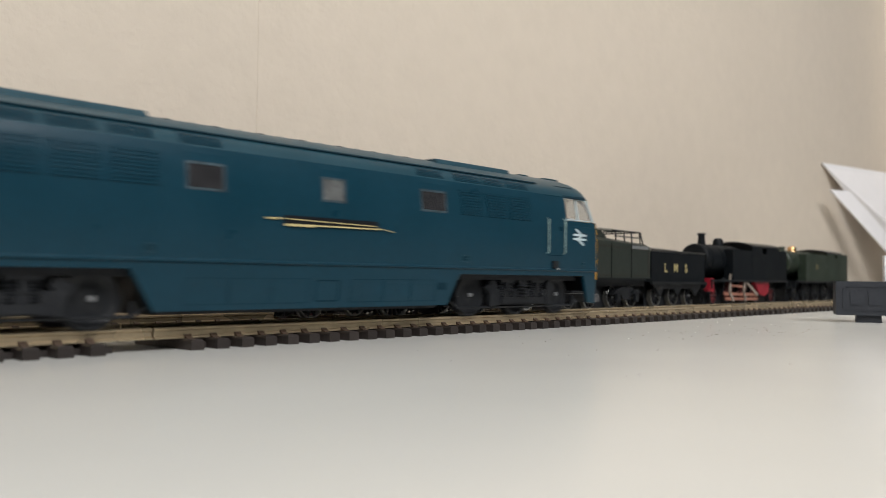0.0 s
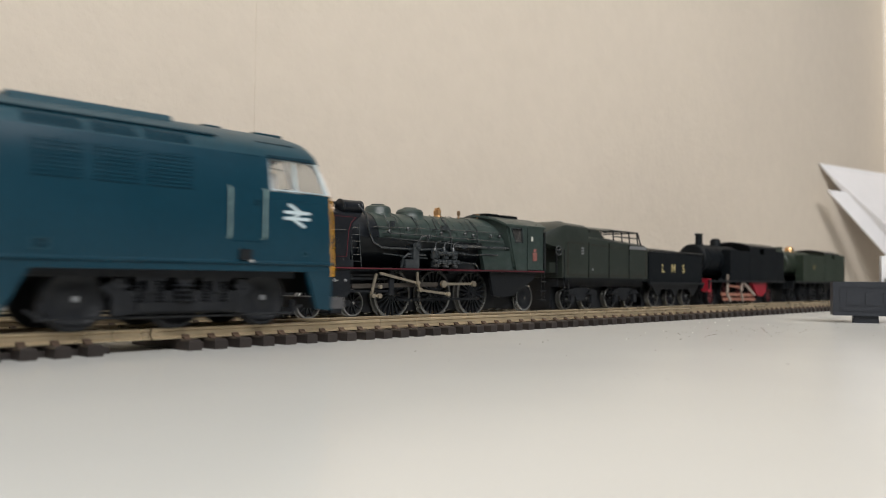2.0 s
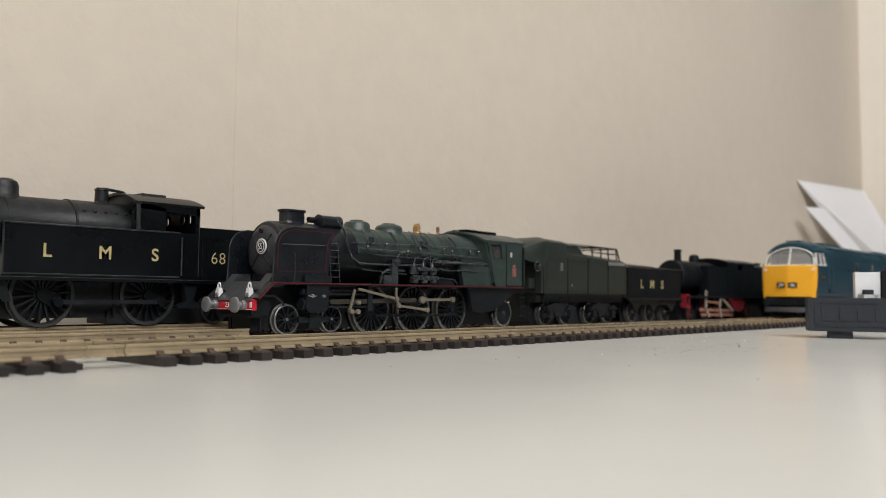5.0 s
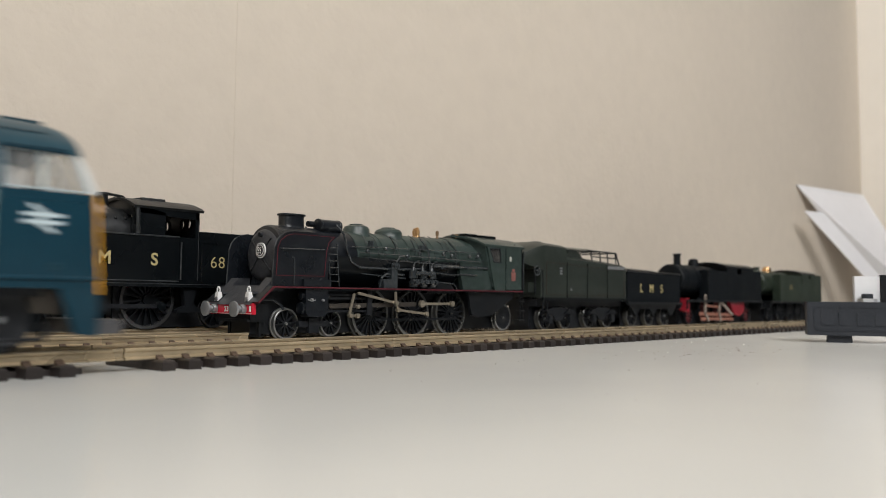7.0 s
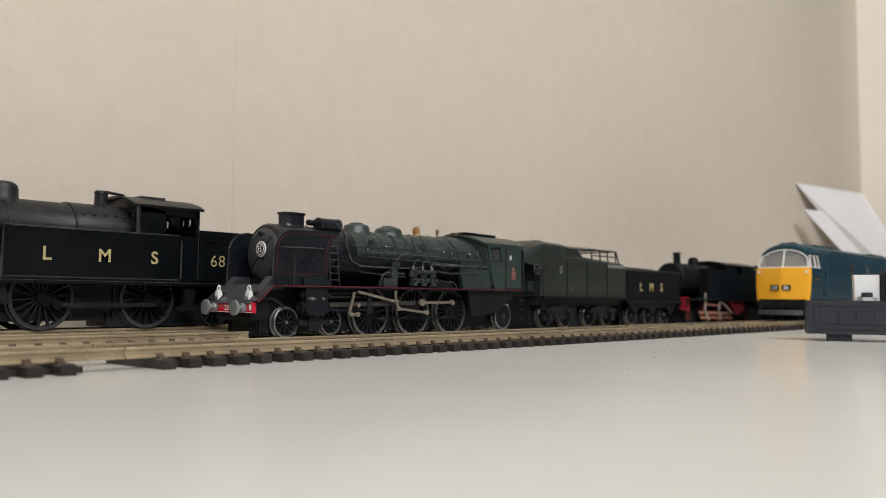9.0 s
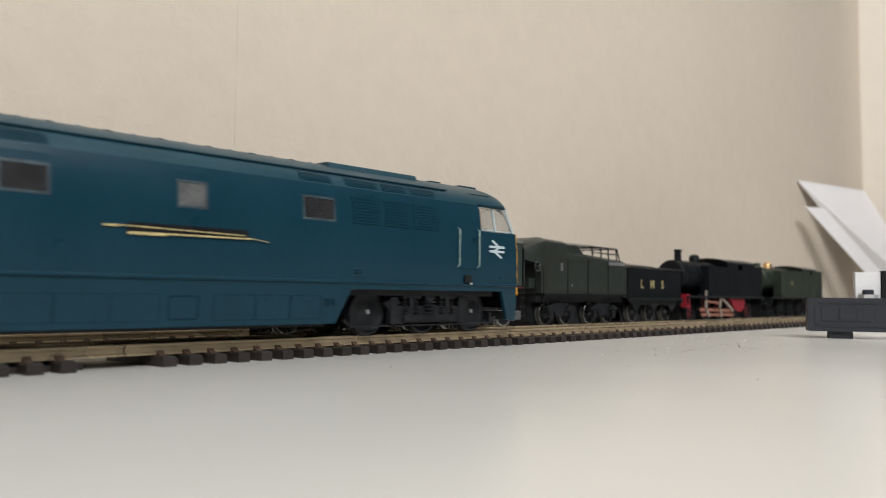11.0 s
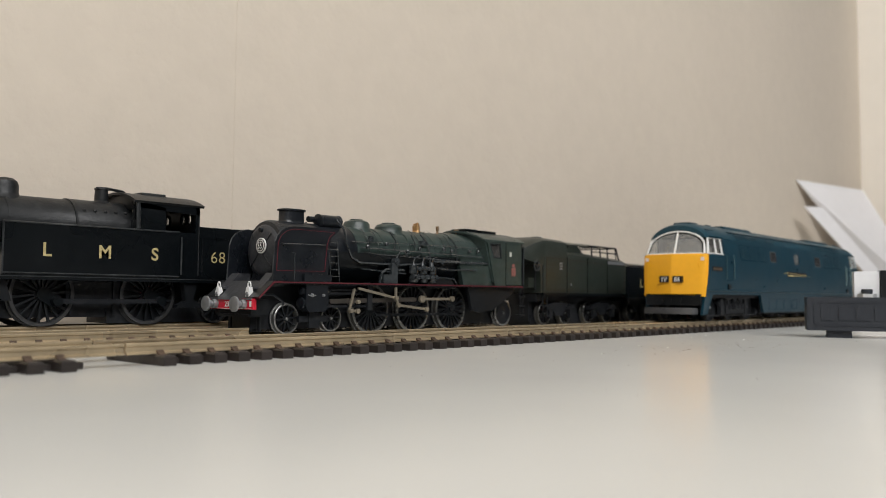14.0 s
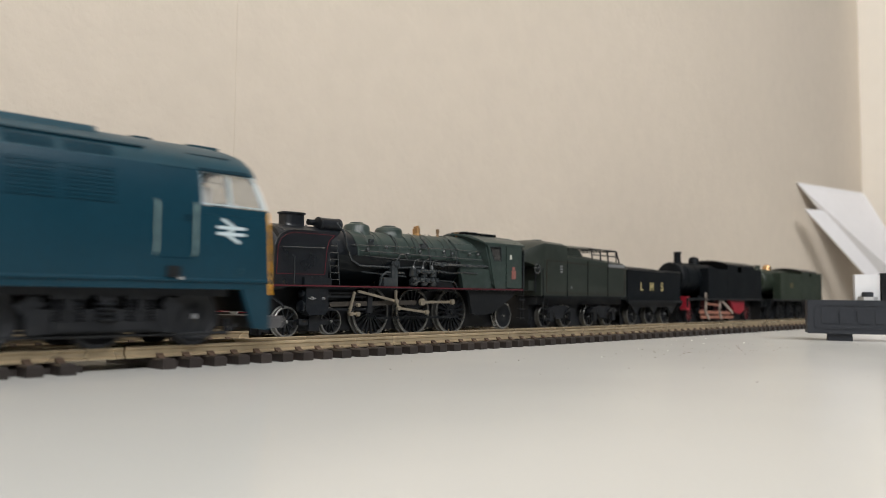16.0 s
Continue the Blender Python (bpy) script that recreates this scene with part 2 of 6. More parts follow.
def tube(bm, pts, r, n=6):
    """A round bar along a line of points."""
    pts = [Vector(p) for p in pts]
    rings = []
    for i, p in enumerate(pts):
        d = (pts[min(i + 1, len(pts) - 1)] - pts[max(i - 1, 0)]).normalized()
        a = d.cross(Vector((0.13, 0.27, 0.95))).normalized()
        b = d.cross(a)
        rings.append([p + a * u + b * w for u, w in circle(r, n)])
    return loft(bm, rings)


def bar(bm, p, q, w, y0, y1):
    """A flat rod between two points of the x-z plane with rounded eyes."""
    p, q = Vector(p), Vector(q)
    d = (q - p).normalized()
    a = math.atan2(d.y, d.x)
    pts = [(q.x + w * math.cos(a + t), q.y + w * math.sin(a + t)) for t in (-1.57, -0.8, 0, 0.8, 1.57)]
    pts += [(p.x + w * math.cos(a + t), p.y + w * math.sin(a + t)) for t in (1.57, 2.35, 3.14, 3.93, 4.71)]
    return prism_xz(bm, pts, y0, y1)


def ring_outline(bm, pts, w, y, depth=0.25):
    """A thin frame along a closed outline in x-z at the depth y."""
    for a, b in zip(pts, pts[1:] + pts[:1]):
        bar(bm, a, b, w, y - depth, y + depth)
    return bm


def letters(text, size, material, parent, x, y, z, name="lettering", label="", gap=1.0, turn=0.0, bold=0.018):
    """Raised writing that faces the front of the layout."""
    cu = bpy.data.curves.new(name, "FONT")
    cu.body, cu.size, cu.extrude, cu.space_character = text, size * 0.001, 0.00005, gap
    cu.align_x, cu.offset = "CENTER", size * bold * 0.001
    tmp = new(name, cu)
    dg = bpy.context.evaluated_depsgraph_get()
    me = bpy.data.meshes.new_from_object(tmp.evaluated_get(dg))
    bpy.data.objects.remove(tmp)
    me.materials.clear()
    me.materials.append(material)
    ob = new(name, me)
    ob.parent = parent
    ob.matrix_basis = pose((x - ORIGIN.get(parent, 0)) * 0.001, y * 0.001, z * 0.001, 90, 0, turn)
    if label:
        ob["label"] = label
    return ob


def wheel(parent, x, y, z, r, side=-1, spokes=0, rim=STEEL, hub=STEEL, centre=BLACK, width=2.6, name="wheel", crank=None):
    """A flanged wheel on its axle; side -1 faces the front of the layout."""
    bm = B()
    o, i = side * width / 2, -side * width / 2
    prof = [(o, r * 0.89), (o, r * 0.97), (o * 0.9, r), (i * 0.5, r), (i * 0.55, r * 1.06), (i, r * 1.06), (i, r * 0.88)]
    rings = []
    for d, rad in prof:
        rings.append([(x + a, y + d, z + b) for a, b in circle(rad, 40)])
    rows = [[bm.verts.new(p) for p in q] for q in rings]
    for a, b in zip(rows, rows[1:] + rows[:1]):
        for k in range(40):
            bm.faces.new((a[k], a[(k + 1) % 40], b[(k + 1) % 40], b[k]))
    w = part(name, bm, rim, parent)
    bm = B()
    if spokes:
        star = []
        for k in range(spokes):
            a, h = 2 * math.pi * k / spokes + 0.1, math.pi / spokes
            for da, rad in ((-h * 0.95, 0.2), (-0.055 / 0.26, 0.26) if h > 0.25 else (-h * 0.7, 0.25), (-0.036 / 0.84, 0.90), (0.036 / 0.84, 0.90), (0.055 / 0.26, 0.26) if h > 0.25 else (h * 0.7, 0.25)):
                star.append((x + r * rad * math.cos(a + da), z + r * rad * math.sin(a + da)))
        prism_xz(bm, star, y + o * 0.75, y)
    else:
        turned(bm, [(o * 0.7, r * 0.2), (o * 0.45, r * 0.35), (o * 0.45, r * 0.75), (o * 0.8, r * 0.9), (i * 0.6, r * 0.9)], (x, y, z), "y", 32)
    part("wheel_centre", bm, centre, w)
    bm = B()
    turned(bm, [(o * 1.25, r * 0.07), (o * 1.2, r * 0.1), (o * 0.6, r * 0.1)], (x, y, z), "y", 12)
    part("axle_end", bm, hub, w)
    return w


def axle(parent, x, z, half=8.0, r=1.0):
    bm = B()
    turned(bm, [(-half, r), (half, r)], (x, 0, z), "y", 10)
    part("axle", bm, CHASSIS, parent)


# ---------------------------------------------------------------- room


def slab(name, x0, x1, y0, y1, z0, z1, material, label, category, kind="structure"):
    ob = part(name, box(B(), x0, x1, y0, y1, z0, z1), material, smooth=False)
    return tagged(ob, label, category, kind=kind)


# only the north wall, its corner and the table are in view; the rest is added
slab("floor", -2000, 1500, -1450, 300, -790, -760, FLOOR, "dark grey carpeted floor below the table", "floor")
slab("ceiling", -2000, 1500, -1450, 300, 1700, 1740, CEILING, "plain white painted ceiling", "ceiling")
slab("wall_north", -2000, 1440, 165, 300, -760, 1700, WALL, "beige painted wall with rough plaster behind the tracks", "wall")
# side wall at the corner: its brighter light is put into the paint
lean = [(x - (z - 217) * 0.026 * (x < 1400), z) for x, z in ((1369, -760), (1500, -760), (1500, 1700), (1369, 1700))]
tagged(part("wall_east", loft(B(), [[(x, y, z) for x, z in lean] for y in (60, 166.5)]), WALL_LIT, smooth=False), "end of the side wall at the corner, its light put into pale cream", "wall", kind="structure")
slab("wall_east_side", 1400, 1500, -1450, 60, -760, 1700, ROOM, "unseen side wall, kept dark to hold reflections down", "wall")
slab("trim_seam", 244.6, 245.5, 164.75, 165.2, 1, 1690, WALL, "faint raised seam in the beige wall paint", "trim")
# out of view; its pale paint throws light back from the left
slab("wall_west", -2120, -2000, -1450, 300, -760, 1700, BOUNCE_PAINT, "unseen side wall, pale to bounce light onto left-facing parts", "wall")


def south_wall():
    """The unseen wall behind the viewer, with the window opening."""
    bm = B()
    box(bm, -2000, -1330, -1450, -1330, -760, 1700)
    box(bm, 730, 1398, -1450, -1330, -760, 1700)
    box(bm, -1330, 730, -1450, -1330, -760, 860)
    box(bm, -1330, 730, -1450, -1330, 1670, 1700)
    tagged(part("wall_south", bm, ROOM, smooth=False), "unseen wall behind the viewer, kept dark, with a wide high window", "wall", kind="structure")


south_wall()
table = thing("table", 0, 0, 0, "white glossy laminate table carrying the tracks", "table")
part("tabletop", box(B(), -900, 1366, -650, 163, -28, 0), TABLE, table, smooth=False)
for lx in (-860, 1280):
    for ly in (-610, 80):
        part("leg", box(B(), lx, lx + 45, ly, ly + 45, -760, -28), WHITE, table, smooth=False)

# ---------------------------------------------------------------- tracks

PITCH = 7.12


def sleeper_mesh():
    """One sleeper with its worn edges, the four rail chairs and the webs to the next."""
    bm = B()
    loft(bm, [[(x * k, y - math.copysign(e, y), z) for x, y in ((-1.75, -14.3), (1.75, -14.3), (1.75, 14.3), (-1.75, 14.3))]
              for z, k, e in ((0, 1, 0), (2.15, 1, 0), (2.6, 0.78, 0.4))])
    for s in (-1, 1):
        box(bm, 1.6, PITCH - 1.6, s * 8.25 - 1.0, s * 8.25 + 1.0, 0.1, 1.5)
    plain = len(bm.faces)
    for s in (-1, 1):
        for e in (-1, 1):
            y = s * 8.25 + e * 0.95
            out = [(y, 2.5), (y + e * 1.9, 2.5), (y + e * 1.7, 2.8), (y + e * 0.8, 3.1), (y + e * 0.35, 3.6), (y, 3.7)]
            loft(bm, [[(x, yy, z) for yy, z in out] for x in (-0.9, 0.9)])
    for k, f in enumerate(bm.faces):
        f.material_index = 1 if k >= plain else 0
    bmesh.ops.recalc_face_normals(bm, faces=bm.faces)
    bm.transform(Matrix.Scale(0.001, 4))
    me = bpy.data.meshes.new("sleeper")
    bm.to_mesh(me)
    bm.free()
    me.materials.append(SLEEPER)
    me.materials.append(CHAIR)
    return me


RAIL_PROFILE = [(-1.15, 2.7), (1.15, 2.7), (1.15, 3.05), (0.4, 3.4), (0.35, 4.5), (0.7, 4.75), (0.7, 5.3), (0.5, 5.5), (-0.5, 5.5), (-0.7, 5.3), (-0.7, 4.75),
                (-0.35, 4.5), (-0.4, 3.4), (-1.15, 3.05)]
SLEEPER_MESH = sleeper_mesh()


def track(x0, x1, y, label, first, last, drop=0.0, trim=0.0):
    tr = thing("railway_track", x0, y, -drop, label, "railway track", "model railway tracks")
    for s in (-1, 1):
        part("rail", prism_yz(B(), [(s * 8.25 + a, b) for a, b in RAIL_PROFILE], x0 + 0.25, x1 - 0.25 - (trim if s > 0 else 0)), RAIL, tr, smooth=False)
    n = int((last - first) / PITCH)
    for k in range(n + 1):
        ob = new("sleeper", SLEEPER_MESH)
        ob.parent = tr
        ob.location = ((first + k * PITCH - x0) * 0.001, 0, 0)
    return tr


track(-320, 98.4, 0, "brown plastic sleepered model track with nickel rails, near section", -316, 84, trim=0)
track(98.4, 1000, 0, "long straight brown sleepered model track along the table", 107.2, 990)
track(-200, 176.5, 60.25, "middle model track that ends before the green locomotive", -196, 170)
track(-200, 420, 109.25, "rear model track under the black tank locomotive", -197, 414)
track(177.5, 900, 60.25, "low middle track under the standing locomotives", 181, 890, drop=2.5)

# ---------------------------------------------------------------- the moving diesel

SIDE = [(14.0, 17.0), (15.5, 17.1), (15.9, 17.7), (16.3, 17.72), (16.7, 17.4), (22.0, 17.8), (28.0, 18.0), (32.6, 17.95)]
SHOULDER = [(32.6, 17.95), (34.6, 17.9), (38.5, 17.5), (42.0, 16.9), (43.6, 16.4)]
ROOF_ARC = [(16.4, 43.6), (15.7, 45.0), (14.6, 46.4), (13.4, 47.5), (11.5, 48.9), (9.0, 50.2), (6.0, 51.2), (3.0, 51.7), (0.0, 51.9)]


def skin_y(z):
    """Half-width of the diesel's side at a height above the rail."""
    rows = SIDE + SHOULDER[1:] + [(zz, yy) for yy, zz in ROOF_ARC[1:]]
    for (a, b), (c, d) in zip(rows, rows[1:]):
        if a <= z <= c:
            return b + (d - b) * (z - a) / (c - a)
    return rows[-1][1]


def on_side(bm, x0, x1, z0, z1, s, proud=0.2, deep=0.6):
    """A plate laid on the curved side between two heights."""
    a, b = skin_y(z0), skin_y(z1)
    v = []
    for x in (x0, x1):
        for z, y in ((z0, a), (z1, b)):
            for d in (proud, -deep):
                v.append(bm.verts.new((x, s * (y + d), z)))
    for f in ((0, 1, 3, 2), (4, 6, 7, 5), (0, 4, 5, 1), (2, 3, 7, 6), (0, 2, 6, 4), (1, 5, 7, 3)):
        bm.faces.new([v[i] for i in f])
    return bm


def frame_on_side(bm, x0, x1, z0, z1, s, w, proud=0.3):
    on_side(bm, x0 - w, x0, z0 - w, z1 + w, s, proud)
    on_side(bm, x1, x1 + w, z0 - w, z1 + w, s, proud)
    on_side(bm, x0, x1, z0 - w, z0, s, proud)
    on_side(bm, x0, x1, z1, z1 + w, s, proud)
    return bm


L = 262.0
LENS = shader("marker_lens", (0.85, 0.70, 0.62), 0.2)


def lean(bm, s):
    """Tips a panel to the slope of the lower skirt."""
    for v in bm.verts:
        v.co.y += s * (v.co.z - 12) * 0.078
    return bm


def diesel():
    """Blue six-axle diesel with yellow ends; its own x runs from 0 at the fully seen nose to 262."""
    d = thing("diesel_locomotive", 0, 0, 5.5, "rail-blue model diesel locomotive with yellow nose ends on the front track", "locomotive")
    # shell: lower body and the part above the waist between the cabs, with window openings left as recesses
    bm = B()
    ys = [(-y, z) for z, y in SIDE] + [(y, z) for z, y in reversed(SIDE)]
    def slope(z):
        return -1.6 * (34.6 - z) / 20.6
    loft(bm, [[(x + slope(z) * k, y, z) for y, z in ys] for x, k in ((0.6, 1), (60, 0), (130, 0), (200, 0), (L - 0.6, -1))])
    for a, b in ((0.6, 20.4), (L - 20.4, L - 0.6)):
        loft(bm, [[(x, y, z) for y, z in ((-17.95, 32.62), (-17.9, 34.6), (17.9, 34.6), (17.95, 32.62))] for x in (a, b)])
    part("body", bm, BLUE, d)
    openings = [(85.1, 95.9), (125.8, 134.4), (164.1, 175.9)]
    bm = B()
    xs = [20.4] + [v for o in openings for v in o] + [L - 20.4]
    for s in (-1, 1):
        for k in range(0, len(xs), 2):
            loft(bm, [[(x, s * y, z) for z, y in SHOULDER] + [(x, s * (y - 1.2), z) for z, y in reversed(SHOULDER)] for x in (xs[k], xs[k + 1])])
        for a, b in openings:
            on_side(bm, a, b, 32.6, 33.0, s, 0, 1.2)
            on_side(bm, a, b, 39.9, 42.0, s, 0, 1.2)
            on_side(bm, a, b, 42.0, 43.6, s, 0, 1.2)
    for x in (20.4, L - 21.4):
        box(bm, x, x + 1, -16, 16, 32.6, 43.4)
    part("upper_side", bm, BLUE, d)
    for s in (-1, 1):
        for a, b in openings:
            bm = frame_on_side(B(), a + 0.65, b - 0.65, 33.65, 39.25, s, 0.65, 0.06)
            fr = part("window_frame", bm, FRAME, d, "thin rubbed window surround")
            part("pane", on_side(B(), a + 0.65, b - 0.65, 33.65, 39.25, s, -0.1, 0.5), PANE_PALE if 100 < a < 140 else PANE, fr)
    bm = box(B(), 24, L - 24, -11, 11, 32.6, 42)
    part("motor_block", bm, INSIDE, d)
    # added panel: blocks the view through, so the cab windows stay dark
    part("cab_lining", box(B(), 6.5, 20.4, 12.6, 13.6, 34.7, 43.2), INSIDE, d, "added brown panel that darkens the cab side windows")
    # roof with rounded ends
    bm = B()
    arc = [(-y, z) for y, z in ROOF_ARC] + [(y, z) for y, z in reversed(ROOF_ARC[:-1])]
    rings = []
    for x, fall, pinch in ((3.0, 1.9, 0.94), (4.2, 1.0, 0.965), (7, 0.45, 0.985), (12, 0.1, 1), (22, 0, 1), (130, 0, 1), (240, 0, 1), (250, 0.1, 1), (255, 0.45, 0.985),
                           (257.8, 1.0, 0.965), (259.0, 1.9, 0.94)):
        top = [(x, y * pinch, z - fall * (0.3 + 0.7 * (z - 43.6) / 8.3)) for y, z in arc]
        under = [(x, y * pinch * 0.93, max(z - fall - 2.3, 43.5)) for y, z in reversed(arc)]
        rings.append(top + under)
    loft(bm, rings)
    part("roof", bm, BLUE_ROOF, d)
    for s in (-1, 1):
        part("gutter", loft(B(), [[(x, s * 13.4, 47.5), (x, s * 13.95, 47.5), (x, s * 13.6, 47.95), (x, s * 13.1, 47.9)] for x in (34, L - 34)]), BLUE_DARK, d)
    for a, b in ((42, 80), (181, 219)):
        bm = loft(B(), [[(x, y, z) for y, z in ((-9, 49.4), (-8.0, 51.6), (-7.6, 52.0), (7.6, 52.0), (8.0, 51.6), (9, 49.4))] for x in (a, b)])
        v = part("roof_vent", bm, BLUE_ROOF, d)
        bm = B()
        for k in range(10):
            x = a + 2 + k * (b - a - 5) / 9
            box(bm, x, x + 1.2, -6.2, 6.2, 51.9, 52.25)
        part("vent_slats", bm, BLUE_DARK, v)
    for k in range(14):
        x = 86 + k * 6.9
        if k % 2:
            bm = turned(B(), [(-0.6, 0.5), (0.1, 0.45), (0.3, 0.2)], (x, -6.0, 51.12), "z", 10)
            part("roof_stud", bm, BLUE_ROOF, d)
        else:
            part("roof_clip", box(B(), x - 0.9, x + 0.9, -6.6, -5.4, 50.7, 51.25), BLUE_DARK, d)
    for x in (7.5, L - 16.5):
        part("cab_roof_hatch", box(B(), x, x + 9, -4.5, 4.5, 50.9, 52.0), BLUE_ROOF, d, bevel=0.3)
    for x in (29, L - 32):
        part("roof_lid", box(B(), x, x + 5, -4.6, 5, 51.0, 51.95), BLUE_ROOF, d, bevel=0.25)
    for s in (-1, 1):
        for x0, x1 in ((6.0, 20.6), (L - 20.6, L - 6.0)):
            part("cab_eave", loft(B(), [[(x, s * 16.1, 43.3), (x, s * 16.75, 43.35), (x, s * 16.6, 43.8), (x, s * 15.9, 44.4)] for x in (x0, x1)]), BLUE_DARK, d)
        for x0, x1 in ((8, 17), (L - 22, L - 10)):
            part("roof_seam", on_side(B(), x0, x1, 47.6, 47.95, s, 0.12, 0.3), BLUE_DARK, d)
    # grilles on sides and shoulders
    for s in (-1, 1):
        low = ((40.8, 51.8), (53.4, 64.8), (66.6, 78.7), (182.0, 193.5), (195.2, 206.4), (207.8, 219.8))
        for a, b in low:
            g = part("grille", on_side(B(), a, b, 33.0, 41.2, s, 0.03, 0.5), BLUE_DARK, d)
            bm = B()
            for k in range(9):
                z = 33.3 + k * 0.9
                on_side(bm, a + 0.3, b - 0.3, z, z + 0.6, s, 0.18, 0.3)
            part("grille_slats", bm, BLUE, g)
        for a, b in ((40, 51.5), (53, 64.5), (66.5, 78), (84, 96), (164, 176), (181, 194), (195.5, 206.5), (208, 220)):
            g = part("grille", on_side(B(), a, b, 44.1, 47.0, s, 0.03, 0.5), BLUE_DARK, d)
            bm = B()
            for k in range(5):
                z = 44.2 + k * 0.56
                on_side(bm, a + 0.3, b - 0.3, z, z + 0.38, s, 0.18, 0.3)
            part("grille_slats", bm, BLUE, g)
    # cab doors, hatches, handrails, plates
    for s in (-1, 1):
        for a, b in ((22.4, 31.0), (230.2, 239.4)):
            dr = part("cab_door", frame_on_side(B(), a + 0.3, b - 0.3, 21.5, 43.3, s, 0.2, 0.06), BLUE_DARK, d)
            part("door_panel", on_side(B(), a + 0.3, b - 0.3, 21.5, 34.5, s, 0.04, 0.3), BLUE, dr)
            part("door_handle", on_side(B(), b - 2.4, b - 1.0, 30.6, 32.0, s, 0.3, 0.1), BLUE_DARK, dr)
            for x in (a - 0.8, b + 0.3):
                bm = B()
                y = s * (skin_y(30) + 0.75)
                tube(bm, [(x, s * skin_y(22), 22.0), (x, y, 22.6), (x, y, 28), (x, y, 34.4), (x, s * skin_y(35), 35.0)], 0.24)
                part("handrail", bm, CREAM if a > 200 else RAIL_BLUE, d, "rubbed pale handrail" if a > 200 else "blue painted handrail")
            st = part("step", on_side(B(), a + 2.6, a + 6.0, 16.8, 19.4, s, 0.8, 0.2), BLACK, d)
            if s < 0 and a > 200:
                part("worn_chip", on_side(B(), a + 5.8, a + 6.7, 16.2, 17.0, s, 0.3, 0.2), SEAT, st, "chipped pale plastic edge")
        for a, b, z0, z1 in ((182.9, 187.0, 17.8, 20.3), (252.5, 254.2, 18.0, 19.4), (74.5, 78.0, 17.8, 20.0)):
            h = part("hatch", frame_on_side(B(), a + 0.3, b - 0.3, z0 + 0.3, z1 - 0.3, s, 0.28, 0.2), BLUE_ROOF, d)
            part("hatch_door", on_side(B(), a + (b - a) * 0.26, b - (b - a) * 0.26, z0 + 0.65, z1 - 0.65, s, 0.18, 0.1), BLUE_DARK, h)
            part("hatch_latch", on_side(B(), a + (b - a) * 0.4, b - (b - a) * 0.4, z0 + 0.95, z1 - 0.95, s, 0.3, 0.1), BLUE_ROOF, h)
    # worn nameplate with rubbed gold edges
    np_ = part("nameplate", on_side(B(), 113.4, 146.2, 26.2, 28.6, -1, 0.25, 0.2), BLACK, d, "black nameplate with rubbed gold lettering band")
    bm = B()
    y = -(skin_y(27) + 0.45)
    bar(bm, (109.6, 27.7), (145, 27.2), 0.11, y - 0.1, y + 0.1)
    bar(bm, (115, 26.2), (146.5, 26.45), 0.17, y - 0.1, y + 0.1)
    bar(bm, (146.0, 26.7), (152.4, 25.9), 0.06, y - 0.1, y + 0.1)
    for k in range(9):
        bar(bm, (113.5 + k * 1.0, 26.0 + 0.1 * math.sin(k * 2.0)), (115 + k * 1.0, 26.15), 0.26, y - 0.08, y + 0.1)
    bar(bm, (107.5, 27.5), (111, 27.5), 0.2, y - 0.1, y + 0.1)
    part("gold_band", bm, GOLD, np_, "rubbed gold band")
    part("nameplate", on_side(B(), 113.4, 146.2, 26.4, 28.4, 1, 0.25, 0.2), BLACK, d)
    pl = part("number_plate", on_side(B(), 4.8, 17.6, 26.0, 28.5, -1, 0.2, 0.2), BLACK, d, "dark cast plate with unreadable figures")
    bm = B()
    for k in range(5):
        on_side(bm, 6.0 + k * 2.2, 7.4 + k * 2.2, 26.6, 27.9, -1, 0.32, 0.1)
    part("plate_figures", bm, shader("worn_bronze", (0.12, 0.08, 0.05), 0.5), pl)
    # arrow emblem of bars
    bm = B()
    y = -(skin_y(29) + 0.12)
    bar(bm, (246.3, 29.5), (254.0, 29.5), 0.42, y - 0.08, y + 0.1)
    bar(bm, (246.3, 27.9), (254.0, 27.9), 0.42, y - 0.08, y + 0.1)
    bar(bm, (247.7, 31.5), (251.3, 29.5), 0.42, y - 0.07, y + 0.1)
    bar(bm, (251.3, 29.5), (248.6, 27.9), 0.42, y - 0.06, y + 0.1)
    bar(bm, (248.6, 27.9), (252.4, 25.9), 0.42, y - 0.07, y + 0.1)
    part("emblem", bm, EMBLEM, d, "white arrow emblem of plain bars")
    # lower skirt between the bogies, with its panels
    for s in (-1, 1):
        bm = B()
        loft(bm, [[(x, s * y, z) for x, z, y in ((72.3, 14.1, 16.98), (183.2, 14.1, 16.98), (177.7, 4.1, 16.2), (78.4, 4.1, 16.2))],
                  [(x, s * (y - 1.4), z) for x, z, y in ((72.3, 14.1, 16.98), (183.2, 14.1, 16.98), (177.7, 4.1, 16.2), (78.4, 4.1, 16.2))]])
        sk = part("skirt", bm, BLUE, d)
        for a, b in ((86, 97.7), (98.1, 110), (111, 122.5), (137.5, 149.8), (150.2, 161), (161.4, 172)):
            pa = part("skirt_panel", lean(ring_outline(B(), [(a, 5.6), (b, 5.6), (b, 12.0), (a, 12.0)], 0.055, s * 16.84, 0.05), s), BLUE_DARK, sk)
            bm = B()
            for x in (a + 3, b - 3):
                box(bm, x - 0.4, x + 0.4, s * 16.9 - 0.12, s * 16.9 + 0.12, 10.4, 10.9)
            part("panel_clips", lean(bm, s), BLUE, pa)
        bm = B()
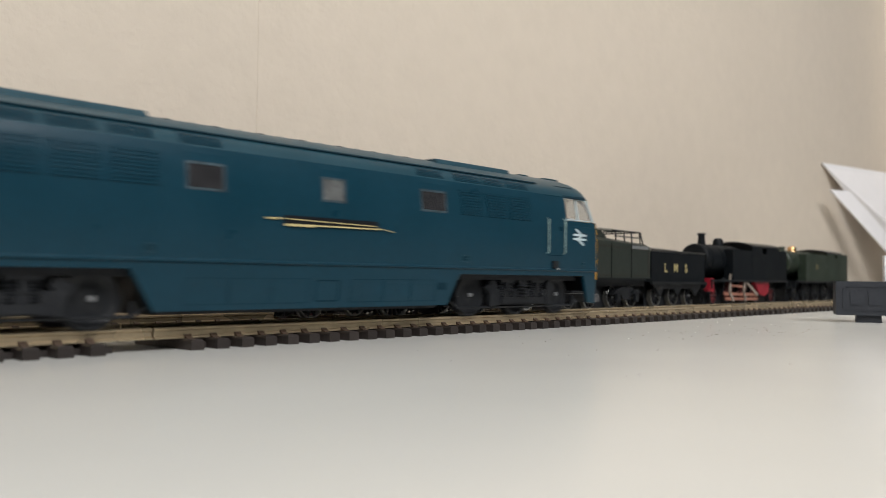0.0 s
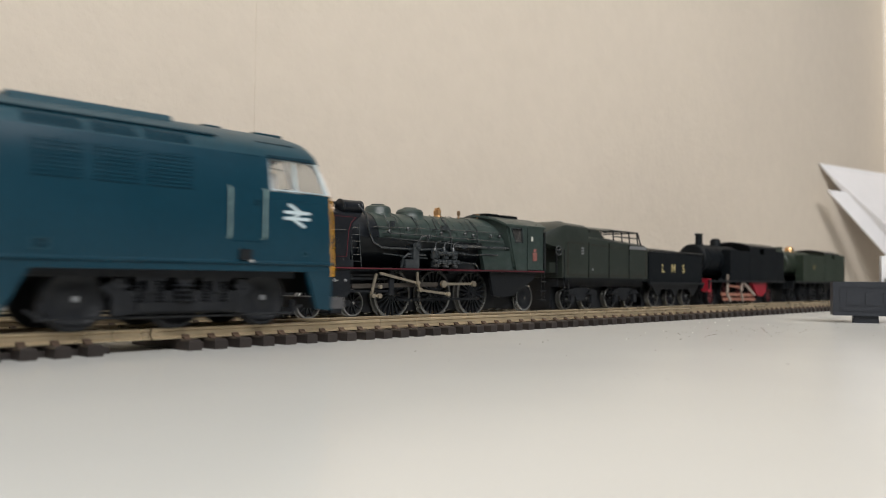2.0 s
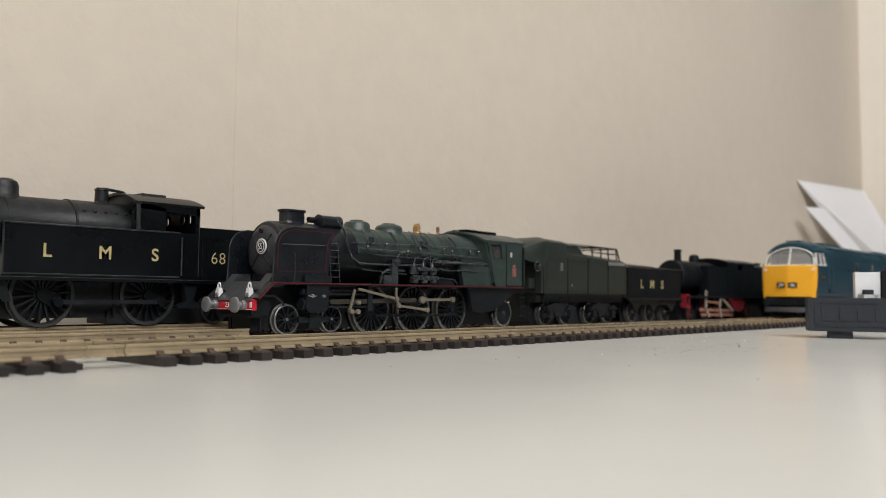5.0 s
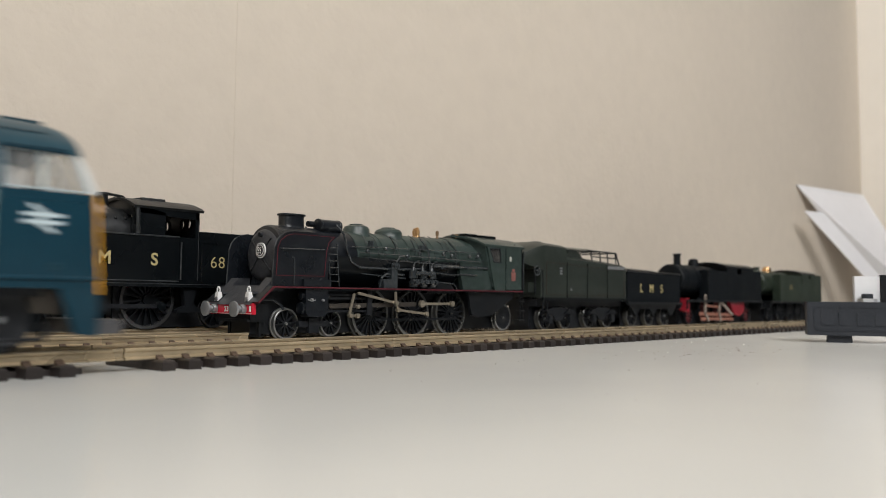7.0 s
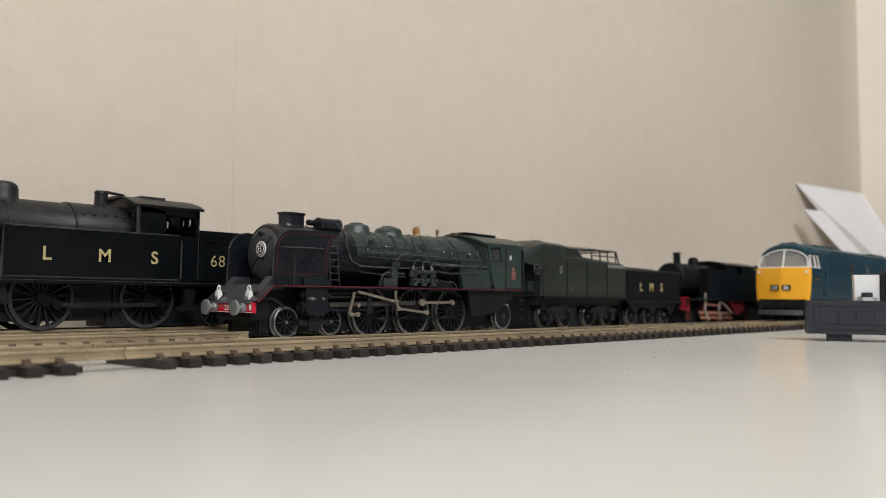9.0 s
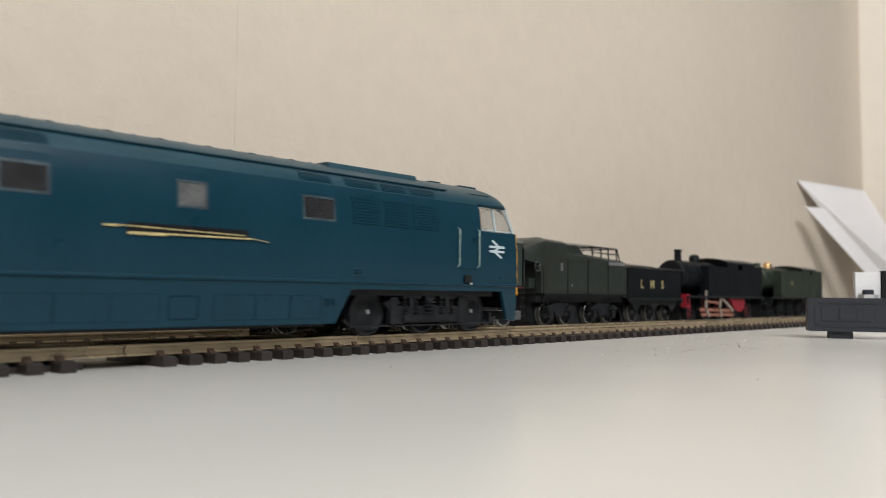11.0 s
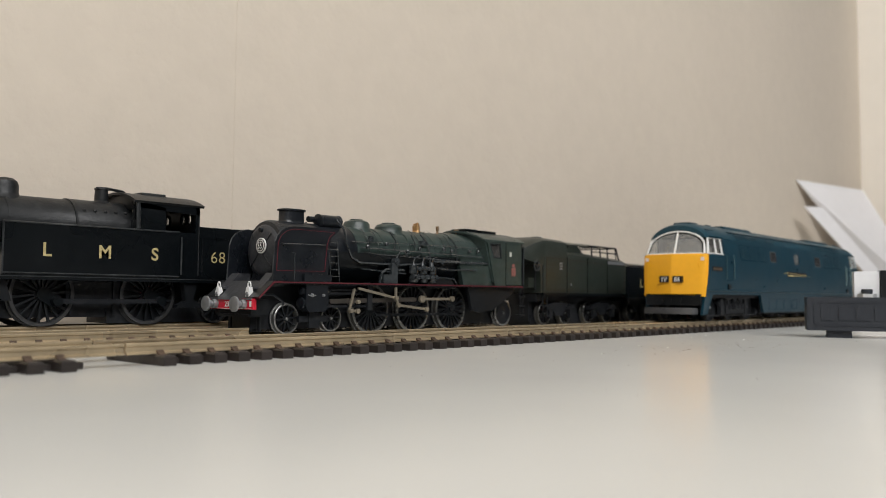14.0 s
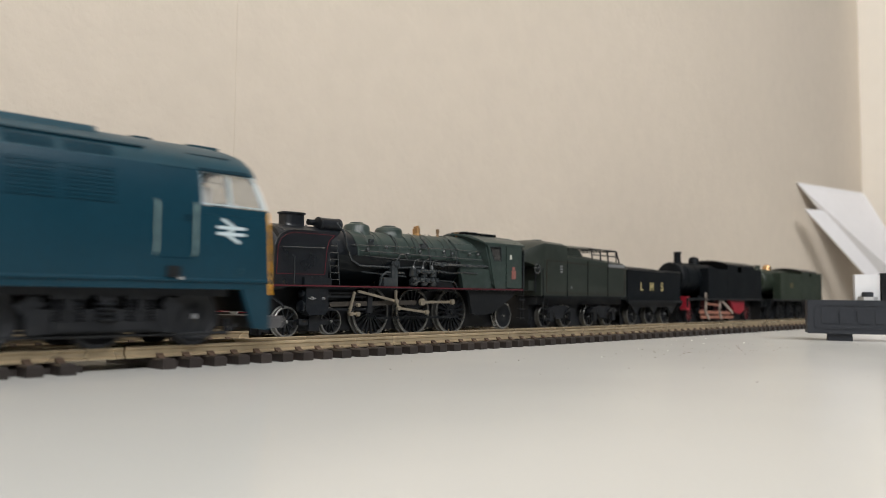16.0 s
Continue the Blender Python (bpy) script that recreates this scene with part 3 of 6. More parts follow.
        ring_outline(bm, [(125.4, 6.0), (132.6, 6.0), (133, 6.5), (133, 11.2), (132.6, 11.6), (125.4, 11.6), (125, 11.2), (125, 6.5)], 0.16, s * 16.84, 0.08)
        part("tank_cover", lean(bm, s), BLUE_DARK, sk)
        bm = B()
        for x, w in ((173.2, 2.3), (176.2, 0.7)):
            box(bm, x, x + w, s * 16.85 - 0.15, s * 16.85 + 0.15, 9.0, 11.2)
        part("filler", lean(bm, s), BLUE_DARK, sk)
        for x0, x1, x2 in ((-1.2, 7.6, 3.2), (L + 1.2, L - 7.6, L - 3.2)):
            bm = B()
            loft(bm, [[(x, s * y, z) for x, z, y in ((x0, 14.2, 16.9), (x1, 14.2, 16.98), (x2, 4.0, 15.9), (x0 - (0.8 if x0 < 9 else -0.8), 3.4, 15.6))],
                      [(x, s * (y - 1.3), z) for x, z, y in ((x0, 14.2, 16.9), (x1, 14.2, 16.98), (x2, 4.0, 15.9), (x0 - (0.8 if x0 < 9 else -0.8), 3.4, 15.6))]])
            part("end_skirt", bm, BLUE, d)
    bm = box(B(), 10, L - 10, -14.5, 14.5, 12.2, 14.1)
    part("underframe", bm, CHASSIS, d)
    bm = box(B(), 80, 176, -13, 13, 3.2, 12.3)
    part("underfloor_tank", bm, CHASSIS, d, bevel=0.6)
    # both noses
    for end in (0, 1):
        def X(x):
            return x if end == 0 else L - x
        plan = [(17.6, 0.55), (17.3, -0.2), (16.2, -0.8), (14.9, -1.1), (9, -2.35), (1.0, -4.1), (0, -4.25), (-1.0, -4.1), (-9, -2.35), (-14.9, -1.1), (-16.2, -0.8), (-17.3, -0.2), (-17.6, 0.55)]
        bm = B()
        rings = []
        for z, push, k in ((13.6, -1.65, 0.965), (14.6, -1.55, 0.975), (24, -0.82, 0.995), (33.6, -0.08, 1.0), (34.5, 0.15, 0.99), (34.9, 0.8, 0.97)):
            rings.append([(X(px + push if px < 0.5 else 0.58 - 1.6 * (34.6 - z) / 20.6), y * k, z - (0.9 if z < 14 and abs(y) > 15.5 else -0.5 if z < 14 else 0)) for y, px in plan])
        loft(bm, rings)
        part("nose_panel", bm, YELLOW, d, "bright yellow warning panel")
        for s in (-1, 1):
            rings = []
            for z in (14.4, 20, 27, 34.3):
                xe, y = 0.6 - 1.6 * (34.6 - z) / 20.6, skin_y(z)
                rings.append([(X(xe + 0.2), s * (y + 0.06), z), (X(xe - 0.1), s * (y + 0.02), z), (X(xe - 0.1), s * (y - 0.5), z), (X(xe + 0.2), s * (y - 0.5), z)])
            part("nose_edge", loft(B(), rings), YELLOW, d)
        bm = B()
        for s in (-1, 1):
            bmesh.ops.create_uvsphere(bm, u_segments=12, v_segments=8, radius=1.3, matrix=Matrix.Translation((X(-1.6), s * 13.4, 24)) @ Matrix.Diagonal((0.4, 1, 1, 1)))
        part("lamp_cover", bm, YELLOW, d)
        for s in (-1, 1):
            bm = B()
            box(bm, min(X(-1.5), X(0.2)), max(X(-1.5), X(0.2)), s * 15.4 - 0.9, s * 15.4 + 0.9, 31.2, 33.0)
            part("marker_lamp", bm, LENS, d, "small pale marker lamp")
        for s in (-1, 1):
            part("nose_stud", turned(B(), [(-0.5 if end == 0 else 0.5, 0.35), (0, 0.6)], (X(-3.3), s * 4.4, 27.6), "x", 10), GOLD, d)
            part("lamp_cover_rim", box(B(), min(X(-1.95), X(-0.5)), max(X(-1.95), X(-0.5)), s * 12.6 - 1.4, s * 12.6 + 1.4, 25.2, 29.6), YELLOW, d, bevel=0.5)
            part("nose_handrail", tube(B(), [(X(-1.6), s * 14.0, 18.6), (X(-2.0), s * 14.0, 19.2), (X(-1.7), s * 14.0, 22.8), (X(-1.2), s * 14.0, 23.4)], 0.2), YELLOW, d)
        # two headcode boxes
        for y0, txt in ((-5.2, "1V"), (1.2, "86")):
            xx = -3.55
            bm = box(B(), min(X(-5.6), X(-2.2)), max(X(-5.6), X(-2.2)), y0 - (1.0 if y0 < 0 else 0), y0 + 4.2 + (0 if y0 < 0 else 1.0), 20.0, 23.3)
            hb = part("headcode_box", bm, BLACK, d)
            cy = y0 + 2.1 + (-0.5 if y0 < 0 else 0.5)
            t = letters(("86" if y0 < 0 else "1V"), 3.3, WHITE, hb, 0, 0, 0, "headcode", "white headcode figures")
            t.matrix_basis = pose((X(-5.66)) * 0.001, cy * 0.001, 20.45 * 0.001, 90, 0, -90 if end == 0 else 90)
        # windscreen: arched white frame, centre post, two panes
        def ws(y, z):
            k = (z - 34.7) / 11.5
            return (X(-1.2 + 4.4 * k + 1.1 * (abs(y) / 16) ** 2), y, z)
        top = [(15.9, 35.0), (15.4, 38.5), (14.6, 41.2), (13.0, 43.0), (10.0, 44.9), (6.0, 46.2), (2.0, 46.7), (0.0, 46.8)]
        arch = top + [(-y, z) for y, z in reversed(top[:-1])]
        bm = B()
        tube(bm, [ws(y, z) for y, z in arch], 0.55, 8)
        tube(bm, [ws(15.9, 35.0), ws(8, 34.9), ws(0, 34.9), ws(-8, 34.9), ws(-15.9, 35.0)], 0.4, 6)
        tube(bm, [ws(0, 34.8), ws(0, 46.8)], 0.55, 8)
        wf = part("windscreen_frame", bm, WHITE, d, "white windscreen surround")
        for s in (-1, 1):
            bm = B()
            v = [bm.verts.new(ws(s * abs(y), z)) for y, z in top[::-1]] + [bm.verts.new(ws(0, 34.9))]
            bm.faces.new(v)
            bmesh.ops.solidify(bm, geom=bm.faces[:], thickness=0.3)
            pn = part("windscreen_pane", bm, CLEAR, wf)
            pn.visible_shadow = False
            bm = B()
            tube(bm, [ws(s * 9, 45.0), (ws(s * 5, 44.0)[0] + (-0.7 if end == 0 else 0.7), s * 5, 44.0), (ws(s * 2.2, 43.4)[0] + (-0.6 if end == 0 else 0.6), s * 2.2, 43.4)], 0.16)
            part("wiper", bm, STEEL, wf)
        # cab side windows with white frames
        for s in (-1, 1):
            bm = B()
            for a, b, c, e in ((1.0, 2.9, 4.0, 5.3), (10.8, 12.7, 11.0, 12.8), (18.3, 20.1, 18.3, 20.1)) if end == 0 else ((1.0, 1.9, 4.0, 4.7), (11.2, 12.0, 11.4, 12.1), (19.5, 20.1, 19.5, 20.1)):
                loft(bm, [[(X(x), s * (17.25 - (z - 35) * 0.17 - k), z) for x, z in ((a, 34.9), (b, 34.9), (e, 43.3), (c, 43.3))] for k in (0, 0.6)])
            tube(bm, [(X(1.2), s * 17.1, 35.1), (X(19.9), s * 17.4, 35.1)], 0.36 if end == 0 else 0.2, 6)
            tube(bm, [(X(4.2), s * 15.7, 43.1), (X(19.9), s * 16.2, 43.1)], 0.3 if end == 0 else 0.12, 6)
            cw = part("cab_side_window", bm, WHITE if end == 0 else EMBLEM, d, "white cab side window frame")
            for pts in (((1.6, 35.3), (10.6, 35.3), (10.8, 43), (4.2, 43)), ((13.0, 35.3), (18, 35.3), (18, 43), (13.0, 43))):
                bm = B()
                bm.faces.new([bm.verts.new((X(x), s * (17.0 - (z - 35) * 0.16), z)) for x, z in pts])
                bmesh.ops.solidify(bm, geom=bm.faces[:], thickness=0.25)
                pn = part("pane", bm, DUSKY if end == 0 else CLEAR, cw)
                pn.visible_shadow = False
        part("windscreen_seal", tube(B(), [tuple(Vector(ws(y * 0.945, 35.0 + (z - 35.0) * 0.945)) + Vector((-0.15 if end == 0 else 0.15, 0, 0))) for y, z in arch], 0.22), BLACK, wf)
        part("cab_bulkhead", box(B(), min(X(19.4), X(20.2)), max(X(19.4), X(20.2)), -15.2, 15.2, 34.7, 43.4), SEAT, d, "pale cab rear bulkhead")
        bm = box(B(), min(X(6), X(10)), max(X(6), X(10)), -12, 12, 34.6, 36.5)
        part("cab_desk", bm, SEAT, d)
        for s in (-1, 1):
            bm = box(B(), min(X(14), X(18)), max(X(14), X(18)), s * 9 - 3, s * 9 + 3, 34.6, 40)
            part("cab_seat", bm, SEAT, d, bevel=0.5)
        # buffer beam, valance and coupling
        bm = B()
        box(bm, min(X(-3.2), X(3)), max(X(-3.2), X(3)), -15.2, 15.2, 8.2, 13.9)
        bb = part("buffer_beam", bm, BLACK, d, bevel=0.4)
        bm = B()
        for y in (-5, 0, 5):
            tube(bm, [(X(-3.2), y, 11.5), (X(-4.4), y, 10.4), (X(-4.4), y, 9.0)], 0.45)
        turned(bm, [(0, 0.9), (0.4, 0.9)], (X(-3.5), -9.5, 11.6), "x", 12)
        turned(bm, [(0, 0.9), (0.4, 0.9)], (X(-3.5), 9.5, 11.6), "x", 12)
        part("beam_fittings", bm, BLACK, bb)
        pts = [(-13.5, X(-3)), (-13.5, X(-8.5)), (-11, X(-10.4)), (0, X(-11.6)), (11, X(-10.4)), (13.5, X(-8.5)), (13.5, X(-3)), (10, X(-1.0)), (-10, X(-1.0))]
        bm = loft(B(), [[(x, y, z) for y, x in pts] for z in (3.8, 4.2, 6.6, 7.0)])
        part("coupling_bar", bm, COUPLING, d, "wide moulded plastic coupling bar")
    # bogies
    for w in ((17.4, 42.0, 66.4), (195.3, 220.0, 244.6)):
        c = w[1]
        bm = B()
        for s in (-1, 1):
            prism_xz(bm, [(c - 17, 3.6), (c + 17, 3.6), (c + 17, 6.8), (c + 20, 9.8), (c + 17.5, 11.4), (c + 15, 9.0), (c - 15, 9.0), (c - 17.5, 11.4), (c - 20, 9.8), (c - 17, 6.8)],
                     s * 12.6 - 1, s * 12.6 + 1)
            box(bm, c - 12, c + 12, s * 13.2 - 1.1, s * 13.2 + 1.1, 4.2, 6.2)
            for x in (c - 24.3, c + 24.3):
                prism_xz(bm, [(x - 2.8, 4.0), (x + 2.8, 4.0), (x + 2.2, 9.5), (x - 2.2, 9.5)], s * 9.0, s * 9.6)
        box(bm, c - 15, c + 15, -8, 8, 6, 12)
        bf = part("bogie_frame", bm, CHASSIS, d, "black moulded bogie side frame", bevel=0.25)
        for s in (-1, 1):
            for g in (c - 8.6, c + 8.6):
                bm = box(B(), g - 4.0, g + 4.0, s * 13.2 - 1.2, s * 13.2 + 1.2, 11.4, 12.6)
                prism_xz(bm, [(g - 2.4, 12.6), (g + 2.4, 12.6), (g + 1.5, 13.6), (g - 1.5, 13.6)], s * 13.2 - 1.0, s * 13.2 + 1.0)
                box(bm, g - 0.9, g + 0.9, s * 13.2 - 1.0, s * 13.2 + 1.0, 8.6, 11.5)
                part("spring_cap", bm, CHASSIS, bf)
                for x in (g - 2.6, g + 2.6):
                    bm = B()
                    turned(bm, [(0, 0.75), (5.2, 0.75)], (x, s * 13.2, 6.2), "z", 10)
                    for k in range(6):
                        turned(bm, [(0, 0.9), (0.22, 1.3), (0.44, 0.9)], (x, s * 13.2, 6.5 + k * 0.82), "z", 12)
                    part("coil_spring", bm, CHASSIS, bf)
            for x in (c - 16.2, c + 16.2):
                bm = box(B(), x - 1.5, x + 1.5, s * 12.9 - 1.0, s * 12.9 + 1.0, 3.4, 11.8)
                box(bm, x - 2.2, x + 2.2, s * 13.0 - 1.1, s * 13.0 + 1.1, 9.6, 10.6)
                part("axle_guide", bm, CHASSIS, bf, bevel=0.2)
            bm = B()
            for k in range(4):
                turned(bm, [(0, 2.3), (0.35, 2.7), (0.7, 2.3)], (c, s * 13.2, 6.4 + k * 1.15), "z", 14)
            turned(bm, [(0, 1.6), (5.4, 1.6)], (c, s * 13.2, 6.2), "z", 12)
            box(bm, c - 2.2, c + 2.2, s * 13.2 - 1.2, s * 13.2 + 1.2, 11.0, 13.8)
            part("damper", bm, CHASSIS, bf)
            bm = B()
            tube(bm, [(c - 36, s * 12.4, 5.0), (c - 33, s * 12.4, 2.9), (c + 33, s * 12.4, 2.9), (c + 36, s * 12.4, 5.0)], 0.42)
            for x in (c - 15.4, c + 15.4, c - 33, c + 33):
                box(bm, x - 0.6, x + 0.6, s * 12.2 - 0.7, s * 12.2 + 0.7, 2.4, 6.5)
            part("brake_rigging", bm, CHASSIS, bf)
        for x in w:
            axle(d, x, 7.15)
            for s in (-1, 1):
                wheel(d, x, s * 9.6, 7.15, 7.15, s, rim=CHASSIS, hub=BUFFER, centre=CHASSIS)
    return d


DIESEL = diesel()

# ---------------------------------------------------------------- standing locomotives


def boiler(bm, stations, n=36):
    """A lying barrel: stations of x, radius and height of the centre."""
    return loft(bm, [[(x, r * math.cos(a), z + r * math.sin(a)) for a in [2 * math.pi * i / n for i in range(n)]] for x, r, z in stations])


def band(parent, x, r, z, material, w=0.5):
    part("boiler_band", boiler(B(), [(x - w, r, z), (x + w, r, z)]), material, parent)


def dome(parent, x, z, r, h, material, cap=True, flare=1.25):
    bm = turned(B(), [(-2.0, r * flare), (0.0, r * 1.08), (0.8, r), (h * 0.55, r), (h * 0.8, r * 0.88), (h * 0.95, r * 0.6), (h, r * 0.2)], (x, 0, z), "z", 28)
    d = part("dome", bm, material, parent)
    if cap:
        part("dome_cap", turned(B(), [(0, r * 0.5), (0.6, r * 0.5), (0.7, r * 0.42)], (x, 0, z + h - 0.4), "z", 20), material, d)


def arch_roof(half, z_eave, rise, thick=0.8, n=14):
    top = [(-half + 2 * half * i / n, 0) for i in range(n + 1)]
    outer = [(y, z_eave + rise * (1 - (y / half) ** 2)) for y, _ in top]
    return outer + [(y * 0.98, z - thick) for y, z in reversed(outer)]


TYRE = shader("dull_tyre_metal", (0.2, 0.2, 0.19), 0.3, metal=0.85, vary=0.2, scale=600)


def pacific():
    p = thing("steam_locomotive", 172, 60.25, 3.0, "dark green and black model express steam locomotive with red lining", "locomotive")
    # frames and running board
    part("main_frame", box(B(), 182, 328, -6.6, 6.6, 1.6, 18.4), CHASSIS, p)
    bm = B()
    for s in (-1, 1):
        prism_xz(bm, [(181.5, 18.3), (330.5, 18.6), (330.5, 19.5), (181.0, 19.2), (174.4, 13.4), (175.2, 12.6)], s * 16.2, s * 8.0)
    part("running_board", bm, BLACK, p)
    bm = B()
    for s in (-1, 1):
        prism_xz(bm, [(181.5, 18.65), (330.5, 18.9), (330.5, 19.4), (181.1, 19.1), (174.6, 13.3), (175.0, 12.95)], s * 16.2, s * 16.45)
    part("lining", bm, REDLINE, p, "dark red edge lining")
    # front end
    bm = box(B(), 174.0, 175.6, -13.8, 13.8, 9.0, 12.9)
    bb = part("buffer_beam", bm, RED, p, "bright red buffer beam", bevel=0.3)
    bm = B()
    for s in (-1, 1):
        box(bm, 173.8, 174.1, s * 12.6 - 0.45, s * 12.6 + 0.45, 10.0, 12.0)
    for z in (9.15, 12.6):
        box(bm, 173.88, 174.1, -13.6, 13.6, z, z + 0.16)
    part("beam_figures", bm, WHITE, bb, "white painted figures and edge lines")
    num = letters("231", 2.7, WHITE, bb, 0, 0, 0, "beam_number", "small white numerals")
    num.matrix_basis = pose((173.9 - 172) * 0.001, 1.2 * 0.001, 9.9 * 0.001, 90, 0, -90)
    for s in (-1, 1):
        bm = turned(B(), [(-5.0, 2.2), (-4.8, 2.75), (-4.1, 2.75), (-3.9, 1.0), (-2.0, 1.0), (-1.9, 1.5), (0, 1.7)], (174.2, s * 8.9, 10.9), "x", 24)
        part("buffer", bm, BUFFER, p, "round grey buffer")
        y = s * 9.5
        bm = box(B(), 174.6, 176.4, y - 1.1, y + 1.1, 12.9, 15.7)
        prism_yz(bm, [(y - 1.05, 15.6), (y + 1.05, 15.6), (y + 0.75, 17.0), (y - 0.75, 17.0)], 174.7, 176.3)
        tube(bm, [(175.5, y + 0.85 * math.cos(a), 17.7 + 1.15 * math.sin(a)) for a in [2 * math.pi * k / 12 for k in range(13)]], 0.32)
        lamp = part("head_lamp", bm, SILVER, p, "silver head lamp")
        part("lamp_glass", turned(B(), [(-0.25, 0.75), (0.1, 0.9)], (174.6, s * 9.5, 14.4), "x", 14), BUFFER, lamp)
    bm = B()
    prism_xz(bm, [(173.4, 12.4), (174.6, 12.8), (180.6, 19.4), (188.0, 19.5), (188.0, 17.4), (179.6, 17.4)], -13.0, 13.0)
    part("front_apron", bm, FRONT_LIT_BLACK, p)
    bm = B()
    for s in (-1, 1):
        prism_xz(bm, [(180.4, 19.0), (188.5, 19.0), (188.5, 22.3), (183.4, 22.3)], s * 8.4, s * 13.2)
        box(bm, 176.4, 179.6, s * 9.4 - 1.6, s * 9.4 + 1.6, 16.2, 17.0)
    part("front_steps", bm, FRONT_LIT_BLACK, p, bevel=0.3)
    part("saddle", prism_yz(B(), [(-8.5, 18.4), (8.5, 18.4), (6.0, 24.5), (-6.0, 24.5)], 188.4, 206), ENGINE_BLACK, p)
    bm = B()
    box(bm, 174.4, 183, -10.5, 8, 6.3, 7.3)
    for s in (-1, 1):
        box(bm, 180, 180.8, s * 9 - 0.8, s * 9 + 0.8, 1.0, 7.0)
    prism_yz(bm, [(-7.0, 6.4), (-7.0, 1.8), (-5.8, 0.8), (3.4, 0.8), (4.5, 1.8), (4.5, 6.4)], 178, 184)
    part("front_coupling", bm, BLACK, p)
    # black box added to darken the open gap below the beam
    part("beam_support", box(B(), 175.2, 183, -11, 11, 6.9, 12.6), BLACK, p)
    # smokebox, boiler and mountings
    bm = boiler(B(), [(187.3, 3, 31), (187.5, 8.6, 31), (188.6, 9.6, 31), (188.9, 11.0, 31), (190, 11.6, 31), (226, 11.6, 31)])
    sb = part("smokebox", bm, ENGINE_BLACK, p)
    part("smokebox_door", turned(B(), [(-0.35, 3.0), (-0.1, 7.6), (0.5, 9.2), (1.2, 9.7)], (187.2, 0, 31), "x", 36), FRONT_LIT_BLACK, sb, "black smokebox door, its light put into a greyer colour")
    bm = B()
    turned(bm, [(-0.9, 0.7), (0, 0.9)], (186.8, 0, 31), "x", 12)
    for k in range(4):
        a = math.pi / 4 + k * math.pi / 2
        tube(bm, [(186.7, 0, 31), (187.1, 8.6 * math.cos(a), 31 + 8.6 * math.sin(a))], 0.3)
    turned(bm, [(-1.6, 0.9), (0, 1.0)], (187.8, 0, 38.6), "x", 10)
    part("door_straps", bm, ENGINE_BLACK, sb)
    bm = turned(B(), [(-0.5, 2.9), (0, 2.9)], (186.5, -1.2, 32.6), "x", 28)
    em = part("emblem", bm, WHITE, sb, "round white and black badge")
    for name, d, rad, mat in (("emblem_field", -0.62, 2.5, BLACK), ("emblem_ring", -0.72, 2.2, WHITE), ("emblem_centre", -0.82, 1.85, BLACK)):
        part(name, turned(B(), [(d, rad), (d + 0.2, rad)], (186.5, -1.2, 32.6), "x", 24), mat, em)
    bm = B()
    for dy in (0.75, -0.55):
        pts = [(0.45, 0.95), (-0.1, 1.15), (-0.45, 0.75), (-0.2, 0.2), (0.25, -0.15), (0.45, -0.65), (0.1, -1.1), (-0.45, -0.95)]
        tube(bm, [(185.62, -1.2 + dy - y * 0.9, 32.6 + z) for y, z in pts], 0.2)
    part("emblem_bars", bm, WHITE, em)
    bm = boiler(B(), [(226, 11.5, 31), (255, 11.7, 31), (258, 12.0, 31), (286, 12.2, 31), (287, 12.5, 31.2), (307, 12.6, 31.4)])
    part("boiler", bm, GREEN, p, "dark green boiler")
    for x, r in ((226, 11.8), (241, 11.8), (256.5, 12.1), (272, 12.3), (287, 12.7)):
        band(p, x, r, 31, GREEN)
    # added black half-shell: puts the dark below the boiler's middle into colour
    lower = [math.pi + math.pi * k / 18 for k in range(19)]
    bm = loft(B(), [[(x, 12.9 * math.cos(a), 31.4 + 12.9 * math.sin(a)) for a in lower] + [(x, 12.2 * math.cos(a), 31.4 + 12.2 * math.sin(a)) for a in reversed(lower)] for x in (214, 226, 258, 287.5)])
    part("boiler_underside", bm, SATIN, p, "black half-shell over the lower boiler")
    bm = B()
    for s in (-1, 1):
        for x in (231, 236.5, 248.5, 262, 267.5, 278, 282):
            a = 0.2 + 0.25 * ((x * 7) % 3)
            tube(bm, [(x, s * 12.6 * math.cos(k), 31.2 + 12.5 * math.sin(k)) for k in (0.05, 0.3, 0.55, 0.8, 0.8 + a)], 0.15)
        for x in (229, 239.5, 252, 259.5, 275, 280.5, 293, 299):
            turned(bm, [(-0.5, 0.8), (0.4, 0.9), (0.7, 0.5)] if s > 0 else [(0.5, 0.8), (-0.4, 0.9), (-0.7, 0.5)], (x, s * 13.6, 33.0 + (x % 3)), "y", 10)
        tube(bm, [(226, s * 13.3, 25.0), (236, s * 13.4, 24.4), (251, s * 13.8, 23.6)], 0.3)
        tube(bm, [(270, s * 14.2, 26.6), (279, s * 14.3, 25.8), (288, s * 14.6, 26.4), (296, s * 15.2, 26.2)], 0.4)
        tube(bm, [(271, s * 14.6, 22.4), (281, s * 14.6, 22.0), (283, s * 14.6, 19.6)], 0.35)
    part("fine_pipework", bm, PIPE, p, "fine black pipes and valve wheels")
    # chimney: oval, lipped
    bm = B()
    rings = []
    for z, k in ((41.5, 1.1), (42.4, 0.98), (43.2, 0.95), (46.6, 0.95), (46.7, 1.07), (47.4, 1.07), (47.4, 0.85), (45, 0.82)):
        rings.append([(201.0 + 5.1 * k * math.copysign(abs(math.cos(a)) ** 0.6, math.cos(a)), 3.6 * k * math.copysign(abs(math.sin(a)) ** 0.6, math.sin(a)), z) for a in [2 * math.pi * i / 32 for i in range(32)]])
    loft(bm, rings)
